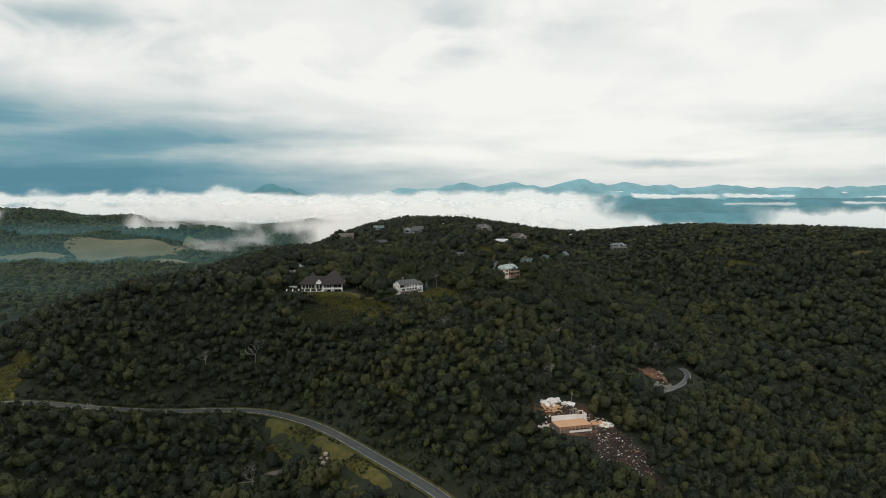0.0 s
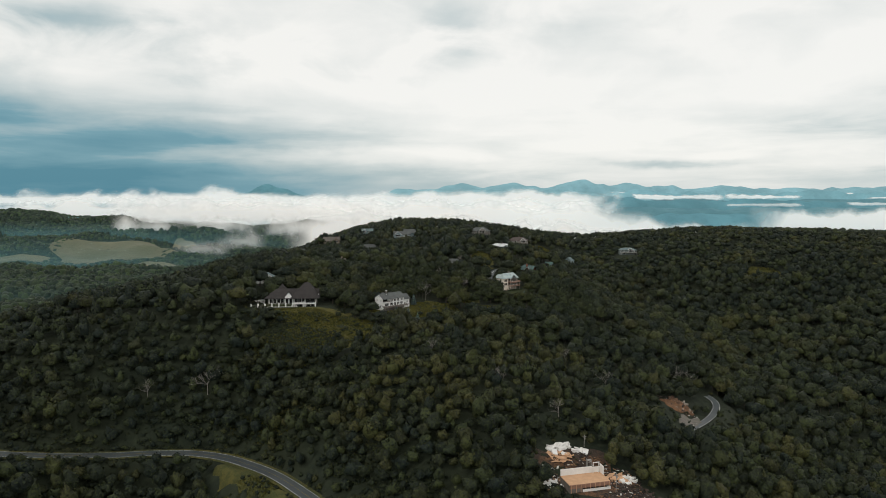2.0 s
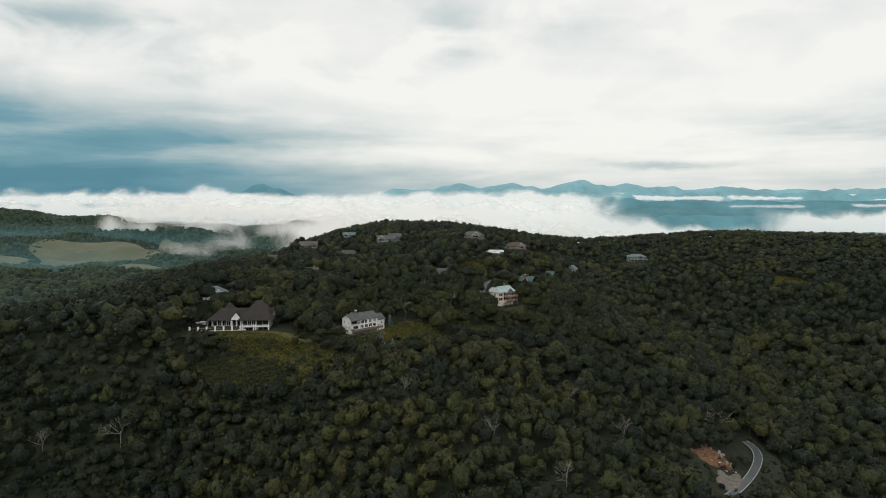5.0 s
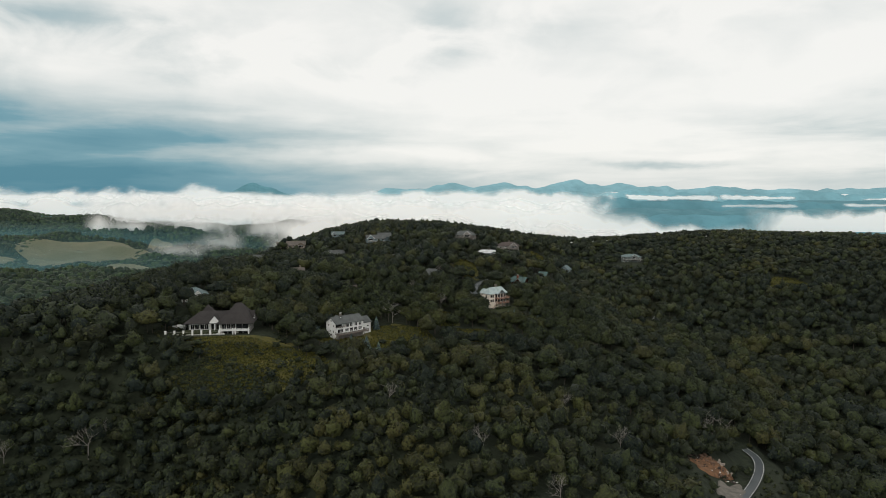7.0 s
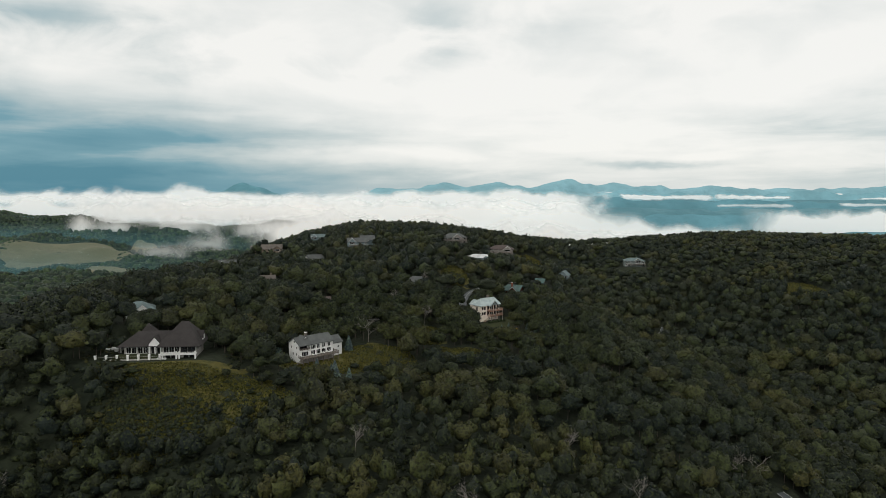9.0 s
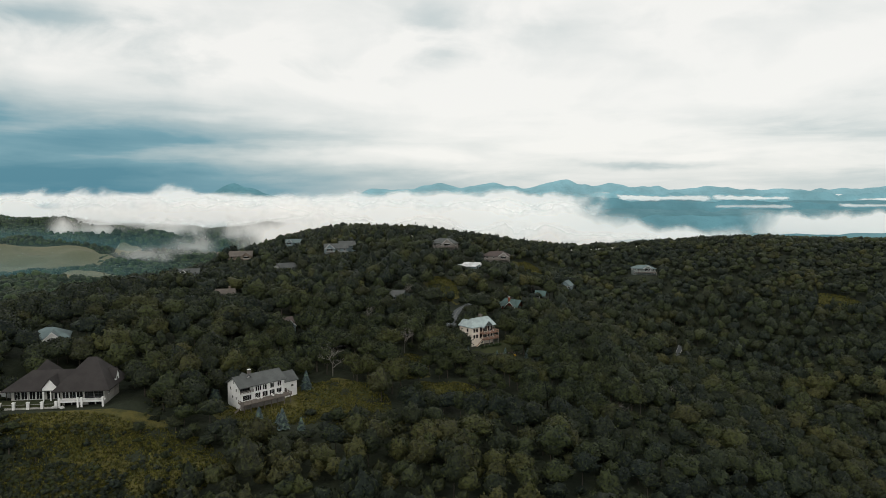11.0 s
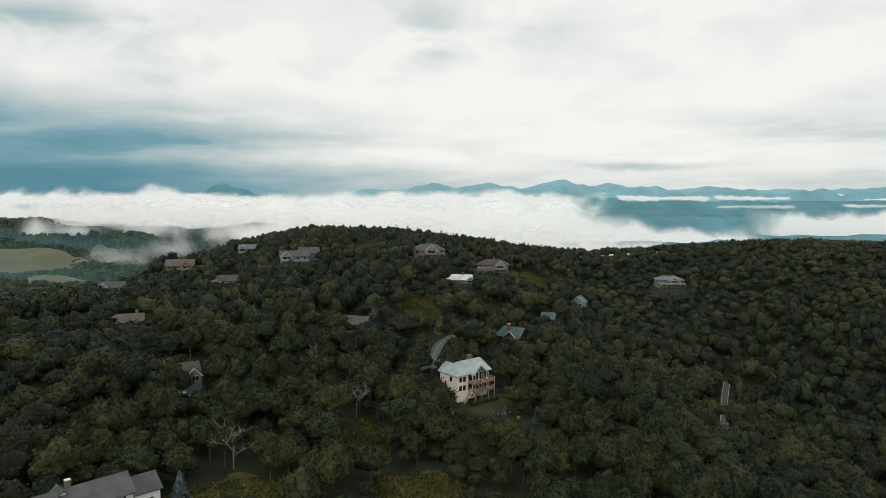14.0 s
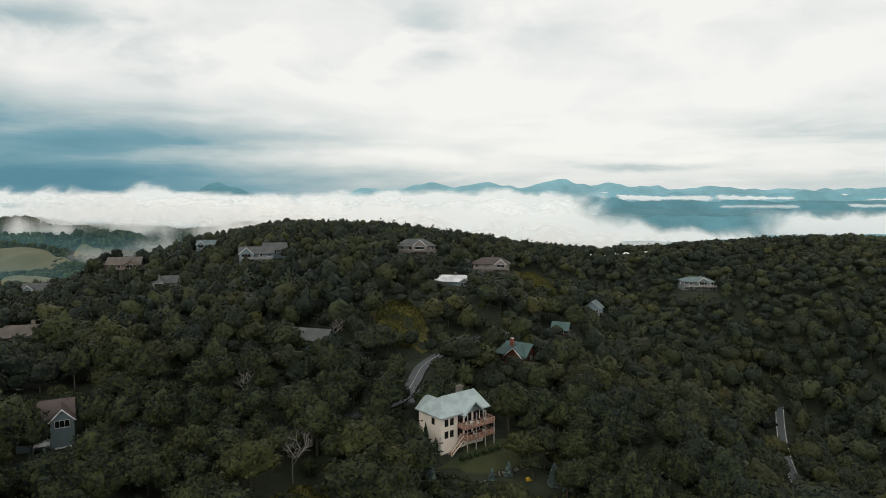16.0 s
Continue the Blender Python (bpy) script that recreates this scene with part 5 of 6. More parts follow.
def dead_tree(x, y, height, seed, label="bare bleached dead tree standing among green crowns"):
    r = random.Random(seed)
    bm = bmesh.new()
    def limb(a, d, length, rad, level):
        b = a + d * length
        beam(bm, a, b, rad, rad * 0.62, 4)
        if level == 0:
            return
        for _ in range(4 if level == 4 else 3):
            s = Vector((r.uniform(-1, 1), r.uniform(-1, 1), r.uniform(-0.1, 0.7)))
            limb(a + d * length * r.uniform(0.45, 1.0), (d * 0.45 + s * 0.9).normalized(), length * r.uniform(0.55, 0.85), rad * 0.58, level - 1)
    limb(Vector((0, 0, -0.4)), Vector((r.uniform(-0.1, 0.1), r.uniform(-0.1, 0.1), 1)).normalized(), height * 0.36, height * 0.014, 4)
    ob = part("dead_tree", bm, dead_wood)
    ob.matrix_basis = pose(x, y, gz(x, y))
    return tagged(ob, label, "tree", "dead trees")


for i, (x, y, hh) in enumerate(DEAD):
    dead_tree(x, y, hh * 1.1, 40 + i)

SPRUCE = []
for k in range(3):
    v, f = spruce_shape(np.random.default_rng(60 + k), 15, 11)
    me = raw_mesh("needles", v, f)
    me.materials.append(needle)
    SPRUCE.append(me)
stem_bm = bmesh.new()
beam(stem_bm, (0, 0, -0.04), (0, 0, 0.9), 0.018, 0.004, 6)
SPRUCE_STEM = bpy.data.meshes.new("trunk")
stem_bm.to_mesh(SPRUCE_STEM)
stem_bm.free()
SPRUCE_STEM.materials.append(bark)


def spruce(x, y, height, k, wide=1.0):
    t = thing("spruce", x, y, gz(x, y), k * 77, "blue-green spruce planted by the house", "conifer", "spruces")
    t.scale = (height * wide, height * wide, height)
    for nm, me in (("trunk", SPRUCE_STEM), ("needles", SPRUCE[k % 3])):
        o = new(nm, me)
        o.parent = t


for k, (x, y, hh) in enumerate([(-14, 545, 8), (-45.6, 528.6, 7.5), (-24, 508.7, 8), (-16, 509.3, 7.6), (-21, 506, 5), (-9.8, 510.7, 5), (87.5, 615, 6.4), (93.5, 619, 7.0), (90.5, 613, 5.0), (71.5, 614, 3.4), (76, 616, 4.0), (56, 610, 5), (50, 612, 4), (-18, 512, 4.5)]):
    spruce(x, y, hh, k, 1.35)


# ---------------------------------------------------------------- houses
def site(key, turn, label, name="house"):
    x, y, z, _ = PADS[key]
    return thing(name, x, y, z, turn, label, "house", "houses on the ridge")


def walls(parent, mat, *dims, name="wall"):
    for d in dims:
        part(name, boxes(d), mat, parent)


def cream_house():
    """Three storeys towards the slope, two decks one over the other on tall posts."""
    h = thing("house", 59.2, 623.4, 34.1, 37, "three-storey cream stucco house with pale blue roof and decks", "house", "houses on the ridge")
    h.scale = (0.88, 0.88, 1.12)
    walls(h, cream_paint, (0, 6.2, 0, 11, -1.5, 8.8), (6.2, 18, 1.0, 11, -1.5, 8.8), (2.5, 9, 11, 14.5, 3, 8.4))
    hip_roof(h, roof_blue, 0, 18, 0, 11, 8.9, 12.3, [(4.5, 5.6), (17.8, 5.6)], 1.0)
    gable_roof(h, roof_blue, 8.0, 14.8, -1.8, 6, 8.7, 11.1, "y", 0.7, 0.3, None, "porch_roof")
    gable_roof(h, roof_blue, 2.5, 9, 9, 14.5, 8.3, 10.6, "y", 0.6, 0.3, cream_paint, "wing_roof")
    part("gable", prism([(8.1, 8.6), (14.7, 8.6), (11.4, 11.0)], "y", -0.05, 0.9), cream_paint, h)
    chimney(h, stone_chimney, 12.6, 6.6, 9, 13.2, 1.9, 1.4)
    for z in (3.6, 6.5):
        window(h, "-y", 1.9, 0, z, 1.2, 1.5, dark_frame, 1)
        window(h, "-y", 4.0, 0, z, 1.2, 1.5, dark_frame, 1)
    window(h, "-y", 9.0, 1.0, 0.6, 1.0, 1.0, dark_frame)
    window(h, "-x", 4.0, 0, 6.5, 1.2, 1.4, dark_frame)
    for z in (3.1, 6.0):
        for x, w in ((8.2, 1.8), (11.4, 2.6), (14.8, 2.2), (17.0, 1.0)):
            window(h, "-y", x, 1.0, z, w, 2.1, dark_frame, 2, "glass_door")
    window(h, "-y", 11.4, -0.05, 8.9, 2.4, 0.9, dark_frame, 1)
    for z in (2.9, 5.8):
        x0 = 6.3 if z > 4 else 7.2
        deck = part("deck", boxes((x0, 18.6, -3.6, 1.0, z - 0.35, z)), deck_wood, h, "reddish timber deck")
        railing(h, rail_wood, x0, 18.6, -3.5, z, "x", 1.0, 1.55, 0.32)
        railing(h, rail_wood, -3.5, 1.0, 18.5, z, "y", 1.0, 1.5, 0.32)
        railing(h, rail_wood, -3.5, 0.0, x0 + 0.1, z, "y", 1.0, 1.5, 0.32)
    for x in (7.4, 11.0, 14.8, 18.4):
        post(h, post_grey, x, -3.4, -1.8, 9.0 if x < 16 else 5.6, 0.14)
    post(h, post_grey, 18.4, 0.6, -1.5, 5.6, 0.14)
    # stair from the lower deck down along the wall
    st = bmesh.new()
    for i in range(17):
        box(st, 6.6 - i * 0.28, 7.0 - i * 0.28, -2.2, -1.0, 2.75 - i * 0.185, 2.85 - i * 0.185)
    stair = part("stair", st, deck_wood, h, "timber stair down from the deck")
    for yy in (-2.25, -0.98):
        bm = bmesh.new()
        beam(bm, (7.0, yy, 2.7), (2.0, yy, -0.5), 0.13, 0.13, 4)
        beam(bm, (7.0, yy, 3.8), (2.0, yy, 0.6), 0.08, 0.08, 4)
        for i in range(7):
            x, z = 7.0 - i * 0.83, 2.7 - i * 0.53
            beam(bm, (x, yy, z), (x, yy, z + 1.1), 0.05, 0.05, 4)
        part("handrail", bm, cream_paint, stair)
    # what stands on the decks
    def at(x, y, z):
        return h.matrix_basis @ Vector((x, y, z))
    def seat(x, y, z, turn):
        p = at(x, y, z)
        c = thing("deck_chair", *p, 37 + turn, "pale deck chair on the timber deck", "chair", "deck chairs")
        part("seat", boxes((-0.3, 0.3, -0.3, 0.3, 0.38, 0.46)), cushion, c)
        part("backrest", boxes((-0.3, 0.3, 0.26, 0.33, 0.46, 1.0)), cushion, c)
        for sx in (-0.26, 0.26):
            for sy in (-0.26, 0.26):
                part("leg", boxes((sx - 0.03, sx + 0.03, sy - 0.03, sy + 0.03, 0, 0.4)), post_grey, c)
    for x, y, z, t in ((8.6, -1.8, 5.8, 30), (9.8, -2.4, 5.8, -40), (15.6, -2.3, 5.8, 10), (12.0, -1.5, 2.9, 20), (15.4, -2.0, 2.9, -30)):
        seat(x, y, z, t)
    u = thing("patio_umbrella", *at(12.6, -2.4, 5.8), 0, "folded dark patio umbrella with a white top", "umbrella")
    bm = bmesh.new()
    beam(bm, (0, 0, 0), (0, 0, 2.6), 0.035, 0.03, 6)
    part("pole", bm, post_grey, u)
    bm = bmesh.new()
    beam(bm, (0, 0, 1.0), (0, 0, 2.5), 0.38, 0.1, 8)
    part("canopy", bm, umbrella_dark, u)
    bm = bmesh.new()
    beam(bm, (0, 0, 0), (0, 0, 0.9), 0.32, 0.24, 8)
    part("base", bm, cushion, u)
    t = thing("patio_table", *at(10.8, -1.6, 5.8), 37, "round white patio table on the deck", "table")
    bm = bmesh.new()
    beam(bm, (0, 0, 0.7), (0, 0, 0.76), 0.6, 0.6, 14)
    part("tabletop", bm, cushion, t)
    bm = bmesh.new()
    beam(bm, (0, 0, 0), (0, 0, 0.7), 0.25, 0.06, 8)
    part("pedestal", bm, post_grey, t)
    # slim dark evergreens against the wall
    for x, y, hh in ((-0.9, 1.6, 4.6), (-1.0, 6.5, 7.5)):
        p = at(x, y, 0)
        c = thing("cypress", p.x, p.y, gz(p.x, p.y), 0, "slim dark evergreen against the cream wall", "conifer", "slim evergreens")
        bm = bmesh.new()
        r = random.Random(int(hh * 10))
        rings = []
        for k in range(8):
            q = k / 7
            rad = 0.75 * math.sin(math.pi * (0.12 + 0.88 * q) ** 0.8) ** 0.8 * (1 - 0.3 * q) + 0.03
            rings.append([bm.verts.new((rad * r.uniform(0.8, 1.2) * math.cos(a * 0.785), rad * r.uniform(0.8, 1.2) * math.sin(a * 0.785), hh * q)) for a in range(8)])
        for k in range(7):
            for a in range(8):
                b = (a + 1) % 8
                bm.faces.new((rings[k][a], rings[k][b], rings[k + 1][b], rings[k + 1][a]))
        bm.faces.new(rings[-1])
        part("crown", bm, cypress, c)
    # shrubs under the deck and stones along the lawn's edge
    return h


def white_house():
    """Two storeys over a cellar, long window bands, a deck on posts, a lower wing."""
    h = thing("house", -33.8, 521.0, 36.3, 43, "white two-storey house with grey roof and long deck", "house", "houses on the ridge")
    walls(h, white_paint, (0, 5.2, 1.6, 10, 4.6, 7.2), (0, 5.2, 0, 10, -4, 4.6), (5.2, 18.4, 0, 10, -4, 7.2), (18.4, 25.5, 2.5, 10.5, -3, 5.0))
    gable_roof(h, roof_grey, 0, 18.4, 0, 10, 7.2, 10.0, "x", 0.7, 0.28, white_paint)
    gable_roof(h, roof_grey, 18.4, 25.5, 2.5, 10.5, 5.0, 7.6, "x", 0.55, 0.28, white_paint, "wing_roof")
    gable_roof(h, roof_grey, 3.2, 7.0, 3.4, 8, 8.4, 10.3, "y", 0.3, 0.2, white_paint, "dormer")
    chimney(h, stone_chimney, 6.6, 5.6, 9, 11.5, 1.2, 1.0, trim_white)
    for g in range(4):
        for k in range(3 if g == 0 else 2):
            window(h, "-y", 6.4 + g * 3.1 + k * 0.85, 0, 4.7, 0.62, 1.8, trim_white, 0)
    for g in range(4):
        window(h, "-y", 7.0 + g * 3.0, 0, 2.0, 2.1, 1.9, trim_white, 2, "glass_door")
    window(h, "-y", 2.6, 0, 2.0, 3.4, 1.9, trim_white, 3, "glass_door")
    window(h, "-y", 2.6, 1.6, 4.75, 3.8, 1.9, dark_frame, 3, "glass_door")
    part("balcony", boxes((-0.1, 5.2, -0.3, 1.6, 4.45, 4.7)), white_paint, h)
    railing(h, grey_deck, 0, 5.2, -0.2, 4.7, "x", 0.95, 1.3, 0.25)
    for y, z in ((3.0, 5.0), (7.4, 5.0), (3.0, 2.0), (6.0, 2.0), (5.0, 7.7)):
        window(h, "-x", y, 0, z, 0.9, 1.1, trim_white, 1)
    window(h, "-y", 20.2, 2.5, 0.2, 1.0, 2.0, dark_frame, 0, "side_door")
    window(h, "-y", 23.4, 2.5, 2.6, 0.8, 0.5, dark_frame, 0)
    deck = part("deck", boxes((-1.0, 19.0, -4.2, 0, 1.45, 1.75)), grey_deck, h, "weathered brown deck on posts")
    railing(h, grey_deck, -1.0, 19.0, -4.1, 1.75, "x", 1.0, 1.7, 0.3)
    railing(h, grey_deck, -4.1, 0, -0.9, 1.75, "y", 1.0, 1.7, 0.3)
    railing(h, grey_deck, -4.1, 0, 18.9, 1.75, "y", 1.0, 1.7, 0.3)
    for x in np.linspace(-0.7, 18.7, 8):
        post(h, grey_deck, float(x), -3.9, -6.0, 1.5, 0.12)
    # cellar wall greyed: the dark beneath the deck is put into its colour
    walls(h, off_white, (0, 18, -0.4, 0.2, -4.6, 1.4), name="cellar_wall")
    st = bmesh.new()
    for i in range(12):
        box(st, -1.1 - i * 0.28, -0.8 - i * 0.28, -4.0, -2.9, 1.6 - i * 0.19, 1.7 - i * 0.19)
    part("stair", st, grey_deck, h)
    for x, y, t in ((6.2, -1.6, 20), (7.8, -1.5, -10), (12.4, -1.8, 5), (15.0, -1.4, 30), (16.2, -1.8, -20)):
        p = h.matrix_basis @ Vector((x, y, 1.75))
        c = thing("deck_lounger", *p, 43 + t, "pale cushioned lounger on the weathered deck", "chair", "deck chairs")
        part("mattress", boxes((-0.35, 0.35, -0.7, 0.4, 0.3, 0.42)), cushion, c)
        part("backrest", prism([(0.4, 0.32), (0.95, 0.85), (0.88, 0.95), (0.32, 0.42)], "x", -0.35, 0.35), cushion, c)
        for sx in (-0.28, 0.28):
            for sy in (-0.6, 0.3):
                part("leg", boxes((sx - 0.03, sx + 0.03, sy - 0.03, sy + 0.03, 0, 0.31)), post_grey, c)
    return h


def mansion():
    """A wide house under steep dark hips, white gable porch, terrace wall with white piers."""
    h = thing("house", -98.5, 514.5, 39.4, 6, "white mansion under steep dark hipped roofs with terrace", "house", "houses on the ridge")
    # main walls greyed to stand in for the shade under the deep eaves
    walls(h, weathered_shaded_white, (-15.2, 5, 1, 13, -1, 6.6), (4.2, 20.5, -1.5, 14, -1, 6.8))
    hip_roof(h, roof_dark, -15.6, 6, 0.5, 13.5, 6.4, 12.4, [(-9.5, 7), (8, 7)], 2.2, 0.35)
    hip_roof(h, roof_dark, 4, 21, -2, 15, 6.5, 17.0, [(11.6, 7.2), (15.0, 7.2)], 2.2, 0.35, "main_roof")
    hip_roof(h, roof_dark, -9.5, -2.5, 8, 15, 10.5, 15.6, [(-6, 11.5)], 0.6, 0.3, "turret_roof")
    walls(h, white_paint, (-9.3, -2.7, 8.2, 14.8, 9, 10.4), name="turret")
    gable_roof(h, roof_dark, -2.6, 3.4, -1.8, 5, 7.4, 11.0, "y", 0.35, 0.25, None, "porch_roof")
    part("gable", prism([(-2.5, 6.5), (3.3, 6.5), (3.3, 7.3), (0.4, 10.8), (-2.5, 7.3)], "y", -1.7, -1.3), trim_white, h)
    for x in (-2.3, 0.4, 3.1):
        post(h, trim_white, x, -1.4, 2.4, 6.6, 0.2)
    for x in (-1.0, 1.8):
        window(h, "-y", x, 1.0, 2.6, 1.8, 3.2, dark_frame, 1, "glass_door")
    for x in (-13.0, -10.4, -7.4, -4.8):
        window(h, "-y", x, 1.0, 2.6, 2.1, 2.9, trim_white, 1)
    gable_roof(h, roof_dark, 17.5, 22.4, 5, 9.5, 9.0, 12.0, "x", 0.3, 0.22, white_paint, "dormer")
    walls(h, white_paint, (19, 22.3, 5.1, 9.4, 6.8, 9.0), name="dormer_wall")
    window(h, "+x", 7.2, 22.3, 7.4, 1.6, 1.4, trim_white, 1)
    for x in (5.9, 8.5, 11.1):
        window(h, "-y", x, -1.5, 3.2, 2.3, 2.6, trim_white, 1)
    for x in (14.6, 18.2):
        window(h, "-y", x, -1.5, 2.9, 3.2, 3.2, dark_frame, 1, "glass_door")
    window(h, "+x", 3.0, 20.5, 3.4, 2.2, 2.2, trim_white, 1)
    part("balcony", boxes((4.4, 20.8, -4.6, -1.5, 2.4, 2.8)), trim_white, h)
    railing(h, trim_white, 4.4, 20.8, -4.5, 2.8, "x", 1.0, 2.6, 0.35)
    for x in (4.6, 11.4, 12.8, 20.6):
        post(h, trim_white, x, -4.4, -2.6, 4.2, 0.32)
    for x in (6.6, 9.4, 15.4, 18.2):
        window(h, "-y", x, -1.5, -0.6, 2.2, 2.2, dark_frame, 1, "glass_door")
    h.scale = (0.90, 0.90, 0.93)
    # terrace wall and its piers
    part("terrace", boxes((-19, 4.4, -4.4, 1.0, -1.5, 2.3)), lawn_grass, h, "grassed terrace")
    part("terrace_wall", boxes((-27, 4.4, -4.9, -4.4, -2.4, 0.9)), weathered_shaded_white, h, "low whitewashed wall")
    for x in np.arange(-27, 4.5, 5.1):
        pier = part("pier", boxes((x - 0.45, x + 0.45, -5.15, -4.2, -2.4, 2.9), (x - 0.58, x + 0.58, -5.28, -4.07, 2.9, 3.15)), trim_white, h)
    railing(h, weathered_shaded_white, -27, 4.4, -4.65, 0.9, "x", 1.3, 5.1)
    walls(h, white_paint, (-27, -19.5, 9, 13, -1, 3.4), name="garden_wall")
    return h


def plain_house(key, turn, label, w, d, high, peak, wall_mat, roof, kind="gable", axis="x", over=0.7, wins=4, deck=False, flue=None, cross=None, base=-2.5, trim=None, wing=None):
    """The smaller houses: body, roof, windows, and a deck, chimney or cross gable where there is one."""
    h = site(key, turn, label)
    walls(h, wall_mat, (-w / 2, w / 2, -d / 2, d / 2, base, high))
    if kind == "hip":
        hip_roof(h, roof, -w / 2, w / 2, -d / 2, d / 2, high, peak, None, over)
    else:
        gable_roof(h, roof, -w / 2, w / 2, -d / 2, d / 2, high, peak, axis, over, 0.28, wall_mat)
    if cross:
        cx, cw, out, ch = cross
        walls(h, wall_mat, (cx - cw / 2, cx + cw / 2, -d / 2 - out, -d / 2 + 0.5, base, high), name="bay")
        gable_roof(h, roof, cx - cw / 2, cx + cw / 2, -d / 2 - out, 0, high, ch, "y", 0.5, 0.28, wall_mat, "bay_roof")
        window(h, "-y", cx, -d / 2 - out, high - 1.9, cw * 0.6, 1.7, trim_white, 2)
        part("gable_trim", prism([(cx - cw / 2 - 0.5, high - 0.35), (cx - cw / 2 - 0.1, high - 0.35), (cx, ch - 0.35), (cx + cw / 2 + 0.1, high - 0.35), (cx + cw / 2 + 0.5, high - 0.35), (cx, ch + 0.1)], "y", -d / 2 - out - 0.62, -d / 2 - out - 0.54), trim or trim_white, h)
    if wing:
        x0, x1, y0, y1, eave, top = wing
        walls(h, wall_mat, (x0, x1, y0, y1, base, eave), name="wing")
        gable_roof(h, roof, x0, x1, y0, y1, eave, top, "x", 0.6, 0.28, wall_mat, "wing_roof")
        window(h, "-y", (x0 + x1) / 2, y0, eave - 2.0, 1.6, 1.3, trim_white, 1)
    for i in range(wins):
        x = -w / 2 + w * (i + 0.5) / wins
        if cross and abs(x - cross[0]) < cross[1] / 2 + 0.6:
            continue
        window(h, "-y", x, -d / 2, high - 2.0, 1.5, 1.4, trim_white, 1)
        if high > 4.5:
            window(h, "-y", x, -d / 2, high - 4.9, 1.5, 1.7, trim_white, 1)
    window(h, "+x", 0, w / 2, high - 2.0, 1.3, 1.3, trim_white, 1)
    window(h, "-x", 0, -w / 2, high - 2.0, 1.3, 1.3, trim_white, 1)
    if deck:
        z = high - 2.9
        out = (cross[2] if cross else 0) + 3.0
        part("deck", boxes((-w / 2 + 1, w / 2, -d / 2 - out, -d / 2 - (cross[2] if cross else 0), z - 0.3, z)), grey_deck, h)
        railing(h, grey_deck if wall_mat is off_white else weathered_shaded_white, -w / 2 + 1, w / 2, -d / 2 - out + 0.1, z, "x", 1.0, 2.0, 0.4)
        for i in range(5):
            post(h, post_grey, -w / 2 + 1.2 + (w - 1.4) * i / 4, -d / 2 - out + 0.2, base - 2, z)
    if flue:
        chimney(h, flue[0], flue[1], flue[2], high, flue[3], 1.2, 1.0, flue[4] if len(flue) > 4 else None)
    return h


cream_house()
white_house()
mansion()
plain_house("teal_hip", 24, "white cottage with broad teal-grey hipped roof", 15, 12, 4.2, 8.0, white_paint, roof_teal, "hip", cross=(1.5, 6, 1.5, 7.0))
plain_house("tan_ridge", 10, "grey-brown house with grey roof, tall windows and deck", 22, 12, 6.4, 10.4, off_white, roof_grey, "hip", wins=5, deck=True, cross=(1, 9, 1.6, 10.2))
plain_house("brown_hip", -8, "house with brown hipped roof, white walls and dark balcony", 23, 12, 5.6, 9.4, off_white, roof_brown, "hip", wins=4, deck=True, cross=(6, 8, 1.5, 8.8), flue=(stone_chimney, 1, 1, 10.4))
plain_house("white_flat", -6, "low house with a bright white roof", 23, 11, 3.4, 6.2, grey_paint, roof_white, "hip", cross=(6, 6, 1.5, 5.6), flue=(stone_chimney, 1, 0, 7.2))
plain_house("green_edge", -4, "grey-green house with teal roof and white balcony", 20, 10, 5.8, 8.4, sage_paint, roof_teal, "hip", wins=6, deck=True, cross=(2.5, 8, 1.2, 8.6))
plain_house("small_teal", -30, "small house with a steep teal roof", 9, 9, 3.5, 7.0, grey_paint, roof_teal, "gable", "y")
plain_house("red_cabin", -25, "small red cabin under a green roof", 7, 6, 3.0, 5.6, red_log, roof_green, "gable", "x")
plain_house("green_cabin", -38, "red log cabin with green metal roof and brick chimney", 14, 9, 3.6, 7.2, red_log, roof_green, "gable", "x", cross=(3.2, 7, 2.5, 6.9), flue=(brick_red, -0.5, -1.5, 8.6, foam_white))
plain_house("grey_low", -18, "low house with a plain grey roof among trees", 14, 9, 3.6, 6.6, grey_paint, roof_grey, "gable", "x")
plain_house("gable_ridge", 12, "grey-roofed house with white-framed gable and deck", 19, 10, 4.4, 7.6, grey_paint, roof_grey, "gable", "x", deck=True, cross=(-5.6, 8, 2, 8.0), wing=(3.5, 17, 3.0, 12, 5.6, 9.2))
plain_house("tan_wide", 10, "wide tan house with grey-brown gabled roofs", 19, 11, 3.4, 7.2, tan_paint, roof_tan, "gable", "x", cross=(5, 8, 2.5, 6.4), trim=tan_paint, wing=(-20, -8, -2.5, 6.5, 3.0, 6.0))
plain_house("far_roof", 8, "house with pale metal roof at the ridge's shoulder", 14, 8, 3.4, 6.0, grey_paint, roof_teal, "gable", "x", cross=(-4, 6, 1, 6.2))
plain_house("white_gable", 18, "dark-roofed house with a sharp white gable", 20, 9, 3.2, 6.2, white_paint, roof_grey, "gable", "x", cross=(-7.0, 6, 2.5, 7.2))
plain_house("tan_cabin", 16, "low house with tan shingle roof and chimney", 13, 9, 3.8, 7.0, tan_paint, roof_tan, "gable", "x", flue=(tan_paint, 3.6, 0.5, 8.4))
plain_house("tan_low", 10, "low house with brown roof hidden in trees", 11, 8, 3.6, 6.4, brown_paint, roof_brown, "gable", "x")
plain_house("dark_low", 10, "low house with dark grey roof", 16, 8, 3.6, 6.6, grey_paint, roof_grey, "gable", "x", cross=(-4, 6, 2, 6.4))
